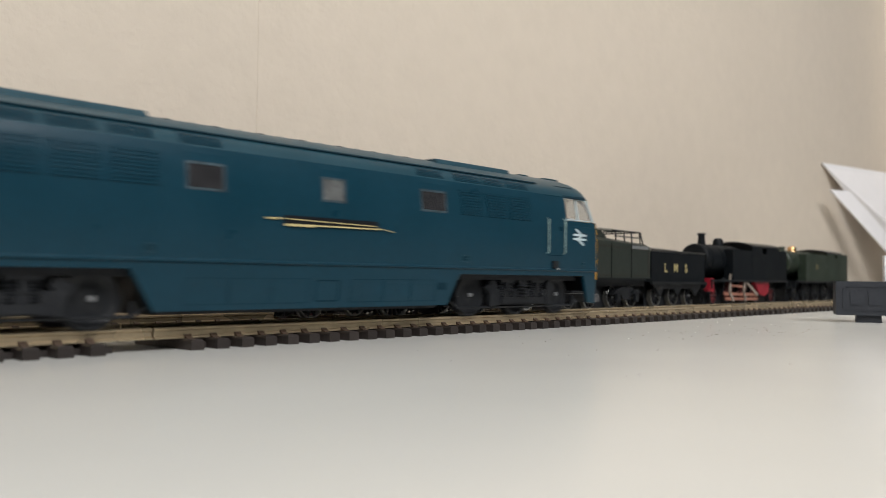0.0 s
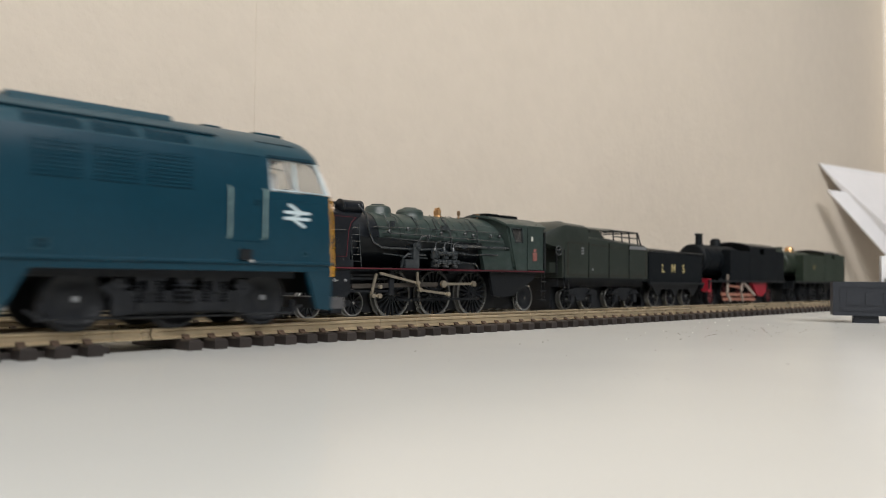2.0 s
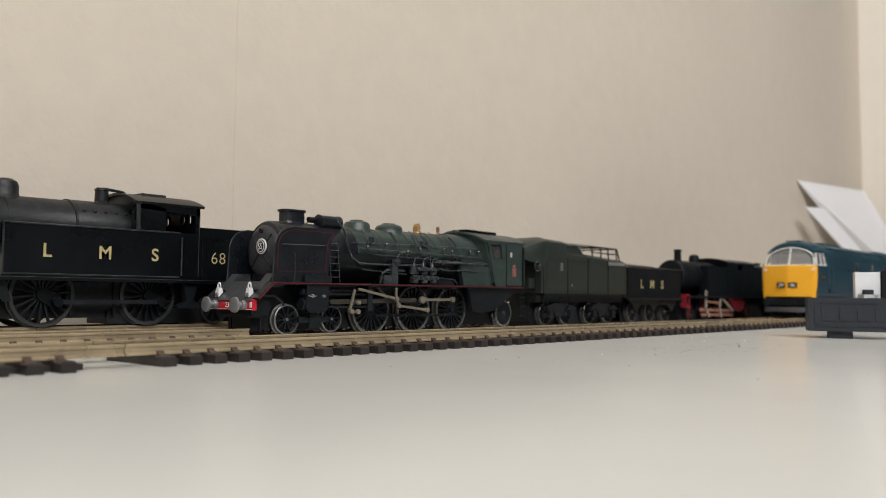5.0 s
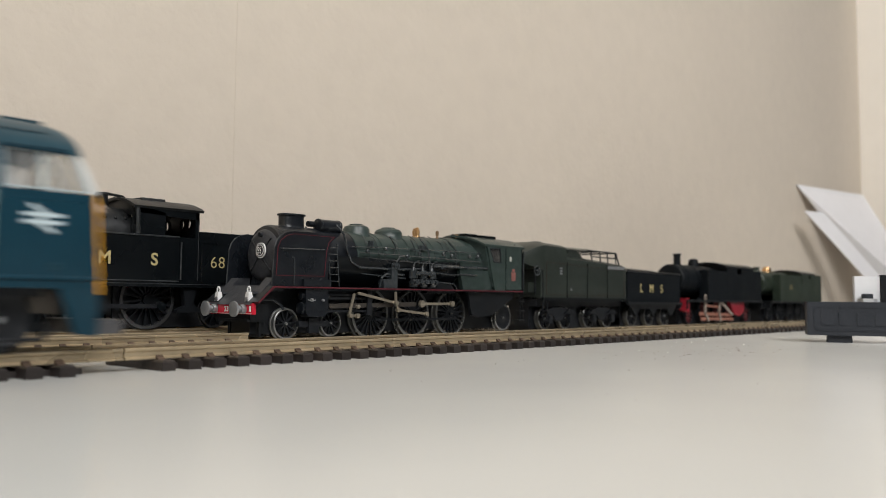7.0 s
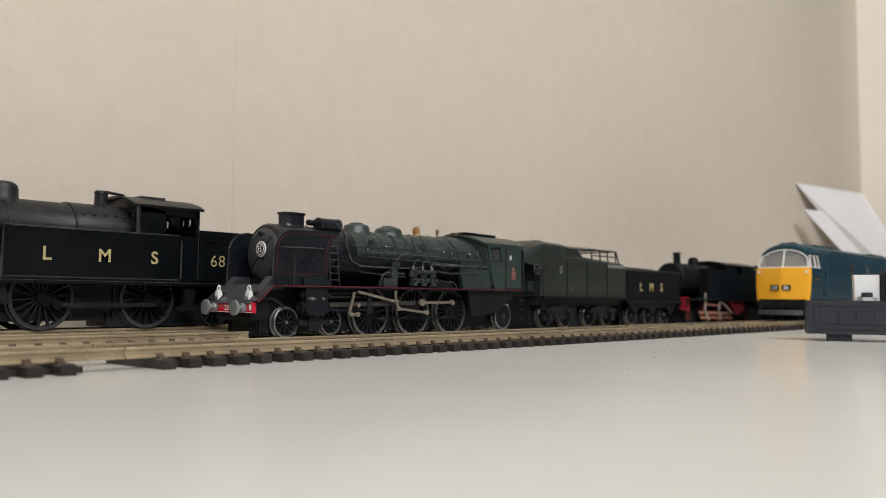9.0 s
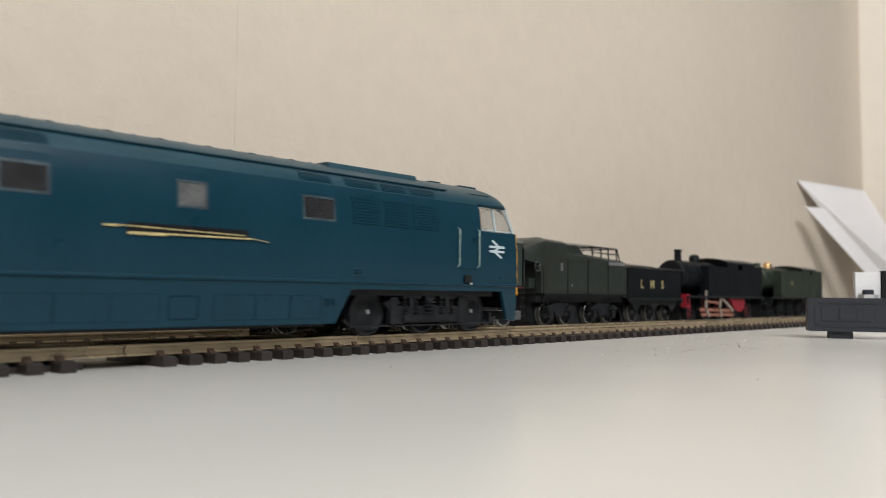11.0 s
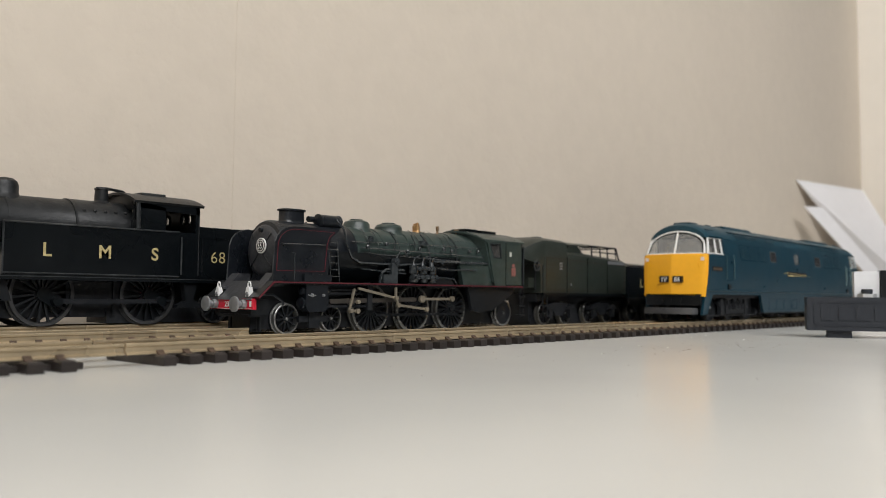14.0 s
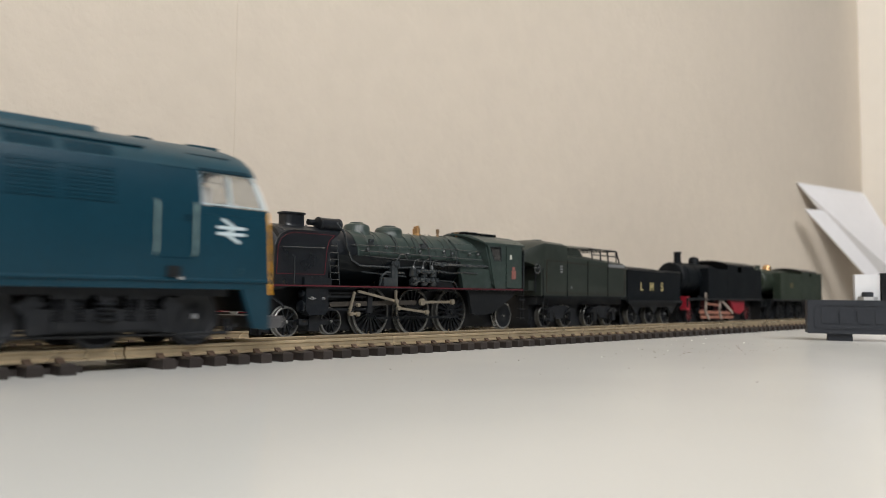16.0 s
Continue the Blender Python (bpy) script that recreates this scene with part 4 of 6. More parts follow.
    part("chimney", bm, ENGINE_BLACK, p)
    bm = turned(B(), [(0, 1.9), (0.3, 2.8), (1.0, 2.8), (1.2, 2.65), (10, 2.65), (10.2, 2.8), (10.9, 2.8), (11.2, 2.0)], (210.4, -4.2, 43.5), "x", 24)
    turned(bm, [(0, 1.2), (5, 1.2)], (208, -1.5, 44.2), "x", 12)
    box(bm, 213, 222, -5, 0, 41.2, 43.4)
    part("feedwater_heater", bm, ENGINE_BLACK, p, "black feedwater drum")
    dome(p, 235.0, 41.6, 5.6, 4.2, GREEN)
    dome(p, 253.8, 41.6, 6.0, 4.0, GREEN)
    for x, y in ((270, -2.0), (272.2, 1.5)):
        bm = turned(B(), [(0, 1.6), (0.7, 1.5), (0.9, 1.0), (1.8, 1.2), (3.2, 1.25), (3.5, 0.7), (4.0, 0.9), (4.4, 0.4)], (x, y, 42.7), "z", 14)
        part("safety_valve", bm, BRASS, p, "brass safety valve")
    bm = turned(B(), [(0, 0.7), (1.5, 0.5), (2.0, 0.8), (3.6, 0.8), (3.9, 0.3)], (283.5, -2, 42.6), "z", 10)
    part("whistle", bm, DULL_BRASS, p, "small dull brass whistle")
    bm = turned(B(), [(0, 0.5), (2.0, 0.5), (2.2, 1.1), (3.2, 1.1)], (296.8, -2, 42.6), "z", 10)
    part("whistle", bm, DULL_BRASS, p, "small dull brass whistle")
    # pipes, handrails and pump along the side
    bm = B()
    for s in (-1, 1):
        tube(bm, [(222, s * 11.6, 35.6), (250, s * 12, 36.2), (275, s * 12.6, 36.6), (304, s * 13.0, 36.6)], 0.2)
        for k in range(8):
            x = 224 + k * 11
            tube(bm, [(x, s * 11.0, 35.8 + k * 0.1), (x, s * 12.4, 35.9 + k * 0.1)], 0.26)
    part("handrail", bm, PIPE, p)
    bm = B()
    for s in (-1, 1):
        tube(bm, [(216, s * 9.5, 44), (218, s * 11.8, 40), (219, s * 12.6, 34), (221, s * 13, 29.5), (225, s * 13.2, 27.4), (246, s * 13.4, 27.2), (262, s * 13.4, 28.0)], 0.48, 8)
        tube(bm, [(226, s * 12.8, 33.4), (250, s * 13.2, 33.2), (303, s * 13.6, 32.6)], 0.24)
        tube(bm, [(228, s * 12.6, 31.4), (260, s * 13.2, 30.6), (285, s * 13.8, 30.0)], 0.24)
        tube(bm, [(268, s * 13.8, 29.4), (287, s * 14.2, 29.6), (308, s * 14.4, 29.8)], 0.55)
        tube(bm, [(236, s * 13.6, 19.5), (237, s * 13.6, 23.4), (239.5, s * 13.6, 25.2), (250, s * 13.6, 25.0)], 0.5)
        tube(bm, [(243, s * 11.8, 41), (246, s * 12.4, 37), (245, s * 12.6, 33)], 0.3)
        tube(bm, [(262, s * 11.4, 41), (266, s * 12.6, 36.5), (266.5, s * 13.2, 31), (266, s * 13.6, 27.5)], 0.35)
        tube(bm, [(256, s * 11.5, 40.5), (258, s * 12.6, 36), (257, s * 13, 33)], 0.3)
        tube(bm, [(280, s * 11.6, 41), (284, s * 12.8, 37), (284, s * 13.4, 30)], 0.3)
    part("pipework", bm, PIPE, p, "black side pipework")
    for s in (-1, 1):
        bm = B()
        for x in (255.5, 261.2, 267.0):
            turned(bm, [(0, 2.0), (0.4, 2.2), (2.5, 2.2), (2.7, 1.2), (3.6, 1.2), (3.8, 2.1), (7.0, 2.1), (7.3, 1.0), (8.6, 0.7)], (x, s * 13.8, 20.0), "z", 14)
        turned(bm, [(0, 1.2), (15, 1.2)], (253.5, s * 15.0, 22.3), "x", 12)
        turned(bm, [(0, 0.9), (12, 0.9)], (255, s * 15.4, 25.8), "x", 10)
        turned(bm, [(-1.2, 1.5), (1.0, 1.5)], (244.5, s * 14, 28.6), "y", 14)
        box(bm, 241.6, 245, s * 13.6 - 1.3, s * 13.6 + 1.3, 19.4, 28)
        box(bm, 237, 241.8, s * 13.4 - 1.5, s * 13.4 + 1.5, 19.4, 23)
        for k in range(5):
            turned(bm, [(-0.8, 0.9), (0.8, 0.9)], (254.5 + k * 3.2, s * 16.2, 22.3 + 0.2 * (k % 2)), "y", 10)
        for x in (255.5, 261.2, 267.0):
            tube(bm, [(x, s * 13.8, 28.5), (x + 1, s * 13.6, 30.5), (x + 4, s * 13.4, 31.5)], 0.3)
        tube(bm, [(244.5, s * 14.6, 30), (246.5, s * 14.6, 32.6), (249.5, s * 14.4, 32.8), (251.5, s * 14.2, 30.5)], 0.32)
        part("air_pump", bm, PIPE, p, "black compressor and valves")
        bm = B()
        for x in (209.0, 213.4):
            tube(bm, [(x, s * 14.6, 19.4), (x, s * 12.8, 36)], 0.24)
        for k in range(6):
            z = 21.5 + k * 2.6
            tube(bm, [(209.0, s * (14.6 - k * 0.28), z), (213.4, s * (14.6 - k * 0.28), z)], 0.2)
        part("ladder", bm, PIPE, p)
    for s in (-1, 1):
        bm = B()
        for k in range(11):
            a = 0.72
            bmesh.ops.create_uvsphere(bm, u_segments=6, v_segments=4, radius=0.42, matrix=Matrix.Translation((286 + k * 1.9, s * 12.6 * math.cos(a), 31.3 + 12.6 * math.sin(a))))
        part("rivet_row", bm, GREEN, p)
        bm = turned(B(), [(-0.4, 1.1), (0.6, 1.1)], (273.5, s * 14.0, 29.4), "y", 12)
        part("valve", bm, PIPE, p)
        part("valve", turned(B(), [(-0.4, 0.8), (0.6, 0.8)], (290, s * 14.4, 29.6), "y", 12), PIPE, p)
        part("pipe_bracket", box(B(), 231, 233, s * 12.2 - 0.6, s * 12.2 + 0.6, 36.2, 38.4), PIPE, p)
        part("pipe_bracket", box(B(), 262, 265, s * 11.6 - 0.8, s * 11.6 + 0.8, 36.4, 38.2), PIPE, p)
    # smoke deflectors with red lining
    for s in (-1, 1):
        out = [(181.9, 19.3), (207.4, 19.3), (208.3, 33.4), (209.4, 36.6), (212.6, 39.0), (212.6, 39.7), (191.5, 39.5), (188.0, 38.9), (185.4, 37.6), (183.6, 35.6), (182.8, 33.2)]
        sd = part("smoke_deflector", prism_xz(B(), out, s * 13.8, s * 14.6), ENGINE_BLACK, p, "black smoke deflector with thin red lining")
        inn = [(183.3, 23.1), (205.8, 23.3), (206.8, 33.3), (207.9, 36.3), (210.4, 38.4), (191.0, 38.5), (187.8, 37.7), (185.1, 35.8), (183.9, 33.2)]
        part("worn_edge", tube(B(), [(x, s * 14.2, z) for x, z in out[:1] + out[:5:-1]], 0.3), WORN, sd)
        part("lining", ring_outline(B(), inn, 0.11, s * 14.68, 0.12), REDLINE, sd)
        bm = tube(B(), [(185.2, s * 14.6, 32.9), (185.2, s * 15.5, 32.9), (205.0, s * 15.5, 33.3), (205.0, s * 14.6, 33.3)], 0.2)
        tube(bm, [(190.4, s * 14.8, 30), (190.4, s * 16.0, 29.6), (190.4, s * 16.0, 19.4)], 0.22)
        part("handrail", bm, PIPE, sd)
        bm = B()
        box(bm, 195.0, 208.0, s * 14.9 - 1.3, s * 14.9 + 1.3, 19.3, 22.0)
        for x in (199.4, 203.8):
            turned(bm, [(0, 0.7), (0.5, 0.6)], (x, s * 14.9, 21.9), "z", 8)
        part("sand_box", bm, ENGINE_BLACK, p, bevel=0.4)
    # firebox side and cab
    for s in (-1, 1):
        part("firebox_side", prism_xz(B(), [(287.6, 19.4), (311.0, 19.4), (308.8, 28.5), (285.2, 28.2)], s * 12.4, s * 14.5), GREEN, p)
    bm = B()
    for s in (-1, 1):
        ys = (s * 15.2, s * 16.0)
        prism_xz(bm, [(309.0, 19.4), (330.3, 19.4), (330.3, 32.7), (305.2, 32.7), (306.3, 27.9)], *ys)
        prism_xz(bm, [(305.2, 32.7), (308.1, 32.7), (304.9, 39.0), (303.6, 39.0)], *ys)
        prism_xz(bm, [(313.7, 32.7), (330.3, 32.7), (330.3, 39.2), (312.8, 39.2)], *ys)
        prism_xz(bm, [(303.6, 39.0), (312.8, 39.2), (330.3, 39.2), (330.3, 41.0), (301.2, 41.0)], *ys)
    def prow(y):
        return 294.4 + 6.2 * abs(y) / 16.0
    def crown(y):
        return 45.3 - 4.3 * (abs(y) / 16.2) ** 2.2
    across = (-16.3, -15.2, -13, -10, -6, -2.5, 0, 2.5, 6, 10, 13, 15.2, 16.3)
    loft(bm, [[(prow(y) + 1.2, y * 0.94, crown(y) - 0.5), (prow(y) + 2.0, y * 0.94, crown(y) - 0.5), (prow(y) + 8.2, y * 0.94, 21.0), (prow(y) + 7.4, y * 0.94, 21.0)] for y in across])
    cab = part("cab", bm, GREEN, p, "dark green cab with raked front")
    bm = loft(B(), [[(prow(y), y, crown(y) - 0.9), (prow(y), y, crown(y)), (331.8, y, crown(y) - 0.1), (331.8, y, crown(y) - 1.0)] for y in across])
    part("cab_roof", bm, GREEN, p)
    for s in (-1, 1):
        bm = B()
        bm.faces.new([bm.verts.new((x, s * 15.5, z)) for x, z in ((308.1, 32.7), (313.7, 32.7), (312.8, 39.2), (304.9, 39.0))])
        bmesh.ops.solidify(bm, geom=bm.faces[:], thickness=0.25)
        part("cab_pane", bm, DUSKY, cab).visible_shadow = False
        part("window_rim", ring_outline(B(), [(308.1, 32.7), (313.7, 32.7), (312.8, 39.2), (304.9, 39.0)], 0.2, s * 16.05, 0.14), PIPE, cab)
        part("cab_door", ring_outline(B(), [(317.2, 19.8), (330.0, 19.8), (330.0, 40.2), (317.2, 40.2)], 0.14, s * 16.03, 0.12), SATIN, cab)
        part("cab_grab_rail", tube(B(), [(330.8, s * 16.3, 20), (330.8, s * 16.6, 21), (330.8, s * 16.6, 38), (330.8, s * 16.3, 39)], 0.25), PIPE, cab)
    part("roof_hatch", box(B(), 299, 307, -5.5, 3.0, 44.8, 46.2), SATIN, p, bevel=0.3)
    part("roof_hatch", box(B(), 309.5, 322, -6, 3.5, 44.8, 46.0), SATIN, p, bevel=0.3)
    part("roof_vent", turned(B(), [(0, 2.2), (1.0, 2.0), (1.3, 1.2)], (308.4, -3, 45.2), "z", 14), SATIN, p)
    # added boxes that stop the pale wall showing through the cab
    part("backhead", box(B(), 309.5, 318, -12, 12, 19.4, 40), CHASSIS, p)
    part("cab_inner_side", box(B(), 307, 329, 13.2, 15.0, 19.4, 40.4), CHASSIS, p)
    part("cab_rear_sheet", box(B(), 326, 327, -14.5, 14.5, 19.4, 42), CHASSIS, p)
    bm = B()
    for s in (-1, 1):
        box(bm, 321.6, 324.8, s * 16.1 - 0.1, s * 16.1 + 0.1, 24.2, 28.2)
        box(bm, 322.2, 324.2, s * 16.1 - 0.1, s * 16.1 + 0.1, 28.5, 30.0)
    part("cab_plate", bm, shader("faded_red_plate", (0.21, 0.082, 0.07), 0.5, vary=0.5, scale=900), cab, "small red cab plate, unreadable")
    bm = B()
    box(bm, 320.2, 321.6, -16.2, -16.0, 33.6, 35.8)
    part("cab_mark", bm, shader("cab_mark_grey", (0.5, 0.5, 0.45), 0.5), cab)
    for s in (-1, 1):
        bm = B()
        for x in (329.2, 331.5):
            tube(bm, [(x, s * 15.6, 6), (x, s * 15.6, 38)], 0.3)
        for z in (5, 9.5, 14):
            box(bm, 327.5, 332, s * 15.2 - 1.3, s * 15.2 + 1.3, z, z + 0.6)
        part("cab_steps", bm, BLACK, p)
    # cylinders, frames, wheels
    for s in (-1, 1):
        bm = prism_xz(B(), [(196.6, 9.6), (198.2, 8.0), (205.6, 8.0), (207.2, 9.6), (207.2, 18.3), (196.6, 18.3)], s * 11.0, s * 15.4)
        cy = part("cylinder", bm, ENGINE_BLACK, p, bevel=0.3)
        bm = turned(B(), [(-0.6, 1.4), (-0.3, 2.2), (11.8, 2.2), (12.2, 1.2)], (196.0, s * 12.8, 11.2), "x", 18)
        turned(bm, [(-0.8, 0.8), (-0.5, 1.4), (11.8, 1.4), (13.6, 0.7)], (196.0, s * 13.2, 15.8), "x", 16)
        part("cylinder_cover", bm, ENGINE_BLACK, cy)
        bm = B()
        for x, z in ((199.2, 14.4), (204.6, 14.2)):
            turned(bm, [(s * 0.9, 0.45), (0, 0.6)], (x, s * 15.4, z), "y", 8)
        tube(bm, [(197.4, s * 15.6, 14.4), (199.2, s * 15.9, 13.7), (201, s * 15.7, 14.3)], 0.18)
        part("drain_cock", bm, BUFFER, cy)
        bm = box(B(), 196, 210, s * 11.4 - 0.8, s * 11.4 + 0.8, 4.2, 6.4)
        box(bm, 200.4, 205.4, s * 11.9 - 0.8, s * 11.9 + 0.8, 2.0, 7.6)
        for x in (191.9, 213.8):
            box(bm, x - 2.0, x + 2.0, s * 6.2 - 0.5, s * 6.2 + 0.5, 2.2, 8.6)
        part("front_bogie_frame", bm, CHASSIS, p, bevel=0.2)
        part("guard_iron", tube(B(), [(178, s * 11.5, 14.4), (184, s * 12.6, 14.2), (187.4, s * 13.0, 12.0), (188.0, s * 13.0, 10.6)], 0.45, 8), ENGINE_BLACK, p)
        bm = B()
        for z in (9.6, 12.0, 14.6, 16.0):
            box(bm, 207.4, 230, s * 13 - 0.7, s * 13 + 0.7, z, z + 0.8)
        box(bm, 228.5, 231, s * 13 - 1.6, s * 13 + 1.2, 8.5, 18.2)
        part("slide_bar", bm, CHASSIS, p)
        bm = prism_xz(B(), [(294.4, 7.9), (300, 6.9), (309.7, 7.8), (325, 15.6), (327.5, 18.5), (291.6, 18.5)], s * 12.6, s * 14.0)
        part("rear_frame", bm, BLACK, p, bevel=0.3)
        bm = prism_xz(B(), [(272.5 + 9.4 * math.cos(a), 17.6 + 9.4 * math.sin(a) * 0.55) for a in [math.pi * k / 12 for k in range(13)]], s * 11.5, s * 14.6)
        part("splasher", bm, BLACK, p)
    for x, r in ((192.0, 5.7), (213.6, 5.2)):
        axle(p, x, 5.4)
        for s in (-1, 1):
            wheel(p, x, s * 8.6, 5.4, r, s, spokes=10, rim=STEEL, hub=STEEL, centre=BLACK)
    for x in (234.6, 259.6, 284.4):
        axle(p, x, 8.9, r=1.6)
        for s in (-1, 1):
            wheel(p, x, s * 8.6, 8.9, 10.2, s, spokes=20, rim=TYRE, hub=BLACK, centre=BLACK)
    axle(p, 323.2, 6.6)
    for s in (-1, 1):
        wheel(p, 323.2, s * 8.6, 6.6, 6.4, s, spokes=0, rim=STEEL, hub=STEEL, centre=BLACK)
    # valve gear and rods
    for s in (-1, 1):
        y = s * 15.1
        rods = (((220.7, 16.6), (218.2, 8.3), 0.46, 0), ((218.0, 8.4), (221.8, 8.2), 0.48, 0.5), ((222.8, 17.1), (243.1, 13.4), 0.5, 0.3), ((244.4, 10.5), (261.6, 8.7), 0.48, 0.5),
                ((259.1, 13.0), (278.1, 13.1), 0.55, 0.3), ((243.0, 17.4), (243.1, 13.0), 0.5, 0.7), ((243.1, 13.2), (244.4, 10.5), 0.5, 0.9))
        for a, b, w, off in rods:
            part("valve_rod", bar(B(), a, b, w, y + s * off - 0.35, y + s * off + 0.35), ROD, p, "dull brass-grey valve rod")
        part("connecting_rod", bar(B(), (210, 12.0), (256.6, 12.8), 0.9, s * 13.6 - 0.4, s * 13.6 + 0.4), DARK_ROD, p)
        part("coupling_rod", bar(B(), (236, 6.4), (286, 6.4), 0.5, s * 11.6 - 0.4, s * 11.6 + 0.4), BLACK, p)
        bm = B()
        for x, z, r in ((258.6, 13.0, 1.5), (261.6, 8.7, 1.0), (278.1, 13.1, 1.2), (243.1, 13.3, 0.95), (221.8, 8.2, 0.95), (218.2, 8.3, 0.85), (222.0, 11.8, 0.8), (244.4, 10.5, 0.95)):
            turned(bm, [(-0.8, r * 0.7), (-0.7, r), (0.6, r)] if s < 0 else [(0.8, r * 0.7), (0.7, r), (-0.6, r)], (x, y + s * 0.9, z), "y", 14)
        part("rod_pin", bm, ROD, p)
    return p


def tender_wheels(t, xs, r, rim=CHASSIS, hub=BUFFER, spokes=0):
    for x in xs:
        axle(t, x, r)
        for s in (-1, 1):
            wheel(t, x, s * 9.0, r, r, s, spokes=spokes, rim=rim, hub=hub, centre=CHASSIS)


def pacific_tender():
    t = thing("tender", 334, 60.25, 3.0, "dark green eight-wheel model tender with coal rails", "tender")
    sec = [(-15.4, 16.4), (-15.5, 36.0), (-14.8, 38.6), (-12.5, 40.2), (12.5, 40.2), (14.8, 38.6), (15.5, 36.0), (15.4, 16.4)]
    bm = B()
    def row(x, top, k=1.0):
        return [(x, y * k, 16.4 + (z - 16.4) * (top - 16.4) / 23.8) for y, z in sec]
    loft(bm, [row(349.5, 37.5, 0.985), row(350, 38.4), row(352, 38.8), row(392, 38.2), row(433, 36.0)])
    part("tank", bm, GREEN_T, t, "dark green tender tank")
    bm = B()
    box(bm, 347.6, 349.6, -15.0, 15.0, 16.4, 36)
    box(bm, 341, 348, -12, 12, 19, 24)
    part("tender_front", bm, GREEN_T, t)
    bm = B()
    ring = [(344.2 + 2.4 * math.cos(a), -15.3, 30.0 + 2.4 * math.sin(a)) for a in [2 * math.pi * k / 20 for k in range(21)]]
    tube(bm, ring, 0.3)
    for k in (2, 9, 15):
        tube(bm, [(344.2, -15.3, 30.0), ring[k]], 0.25)
    turned(bm, [(-0.4, 0.7), (1.2, 0.7)], (344.2, -15.3, 30.0), "y", 12)
    part("hand_wheel", bm, PIPE, t, "spoked brake hand wheel")
    part("wheel_column", tube(B(), [(344.2, -13.9, 18), (344.2, -13.9, 30.2)], 0.5), BLACK, t)
    bm = boiler(B(), [(337, 0.2, 41.2), (337.3, 3.0, 41.2), (345, 3.0, 41.2), (345.3, 0.2, 41.2)], 20)
    part("roof_drum", bm, SATIN, t)
    bm = B()
    def arch(x, low, top, half):
        return [(x, y * half, low if z == 0 else top - (1 - z) * 5.5) for y, z in ((-1, 0), (-1, 0.25), (-0.96, 0.62), (-0.78, 0.88), (-0.35, 1), (0.35, 1), (0.78, 0.88), (0.96, 0.62), (1, 0.25), (1, 0))]
    loft(bm, [arch(336.6, 33.5, 40.6, 12.6), arch(340, 32.5, 42.2, 13.8), arch(345, 31.5, 44.0, 14.9), arch(350, 30.5, 45.2, 15.45), arch(352, 30.5, 45.4, 15.5), arch(371, 30.5, 44.8, 15.5)])
    turned(bm, [(0, 3.4), (1.0, 3.2), (1.2, 2.4)], (360, -3, 44.8), "z", 18)
    prism_yz(bm, [(-12.6, 41.8), (-8, 43.2), (8, 43.2), (12.6, 41.8), (12.6, 42.5), (8, 44.0), (-8, 44.0), (-12.6, 42.5)], 371, 405)
    prism_xz(bm, [(374, 37), (394, 37), (386, 42.2), (378, 42.2)], -12, 12)
    part("coal_cover", bm, GREEN_T, t)
    bm = B()
    for s in (-1, 1):
        for x in (399, 408, 416, 425):
            tube(bm, [(x, s * 13.6, 36), (x, s * 13.0, 42.6)], 0.4)
        tube(bm, [(396, s * 13.0, 42.8), (426, s * 13.0, 42.6)], 0.42)
        tube(bm, [(398, s * 13.3, 39.6), (426, s * 13.3, 39.4)], 0.35)
        tube(bm, [(426, s * 13, 42.6), (428.5, s * 13.6, 35.2)], 0.4)
    tube(bm, [(425, -13, 42.6), (425, 13, 42.6)], 0.42)
    tube(bm, [(408, -13, 42.6), (408, 13, 42.6)], 0.42)
    part("coal_rail", bm, BLACK, t)
    bm = B()
    for s in (-1, 1):
        box(bm, 348.5, 434, s * 15.6 - 0.6, s * 15.6 + 0.6, 15.0, 16.5)
    part("sole_bar", bm, SATIN, t)
    for x in (371, 391, 412):
        part("panel_strip", box(B(), x, x + 0.35, -15.72, -15.4, 16.6, 35.4), SATIN, t)
    part("rear_plate", box(B(), 412.6, 431, -15.7, -15.2, 33.0, 34.8), BUFFER, t)
    bm = ring_outline(B(), [(352, 18.0), (431, 18.0), (431, 32.6), (352, 34.6)], 0.12, -15.55, 0.12)
    part("lining", bm, shader("brown_lining", (0.035, 0.02, 0.014), 0.5), t)
    bm = B()
    for z in (28.6, 30.0, 31.4):
        box(bm, 364.2, 366.4, -15.72, -15.5, z, z + 0.9)
    box(bm, 374.6, 375.4, -15.72, -15.5, 20.4, 21.6)
    part("tender_mark", bm, BUFFER, t, "small pale mark, unreadable")
    bm = B()
    box(bm, 348, 433, -12, 12, 12, 16)
    box(bm, 349, 420, -6.5, 6.5, 1.5, 12.1)
    for s in (-1, 1):
        for c in (367.5, 410.5):
            prism_xz(bm, [(c - 14, 7.4), (c - 5, 7.0), (c - 3, 4.6), (c + 3, 4.6), (c + 5, 7.0), (c + 14, 7.4), (c + 14, 9.0), (c + 5, 11.4), (c - 5, 11.4), (c - 14, 9.0)], s * 11.8, s * 13.0)
    part("bogie_frame", bm, CHASSIS, t)
    for s in (-1, 1):
        for x in (358, 377.2, 400.6, 420.5):
            bm = box(B(), x - 1.6, x + 1.6, s * 13.6 - 0.8, s * 13.6 + 0.8, 3.2, 7.4)
            for k in range(4):
                box(bm, x - 5 + k, x + 5 - k, s * 13.4 - 0.6, s * 13.4 + 0.6, 8.0 + k * 0.6, 8.5 + k * 0.6)
            part("axle_box", bm, CHASSIS, t)
        bm = B()
        for x in (349.5, 353.5):
            tube(bm, [(x, s * 15, 5), (x, s * 15, 36)], 0.35)
        for z in (4.4, 9.4):
            box(bm, 348.5, 354.5, s * 14.6 - 1.3, s * 14.6 + 1.3, z, z + 0.6)
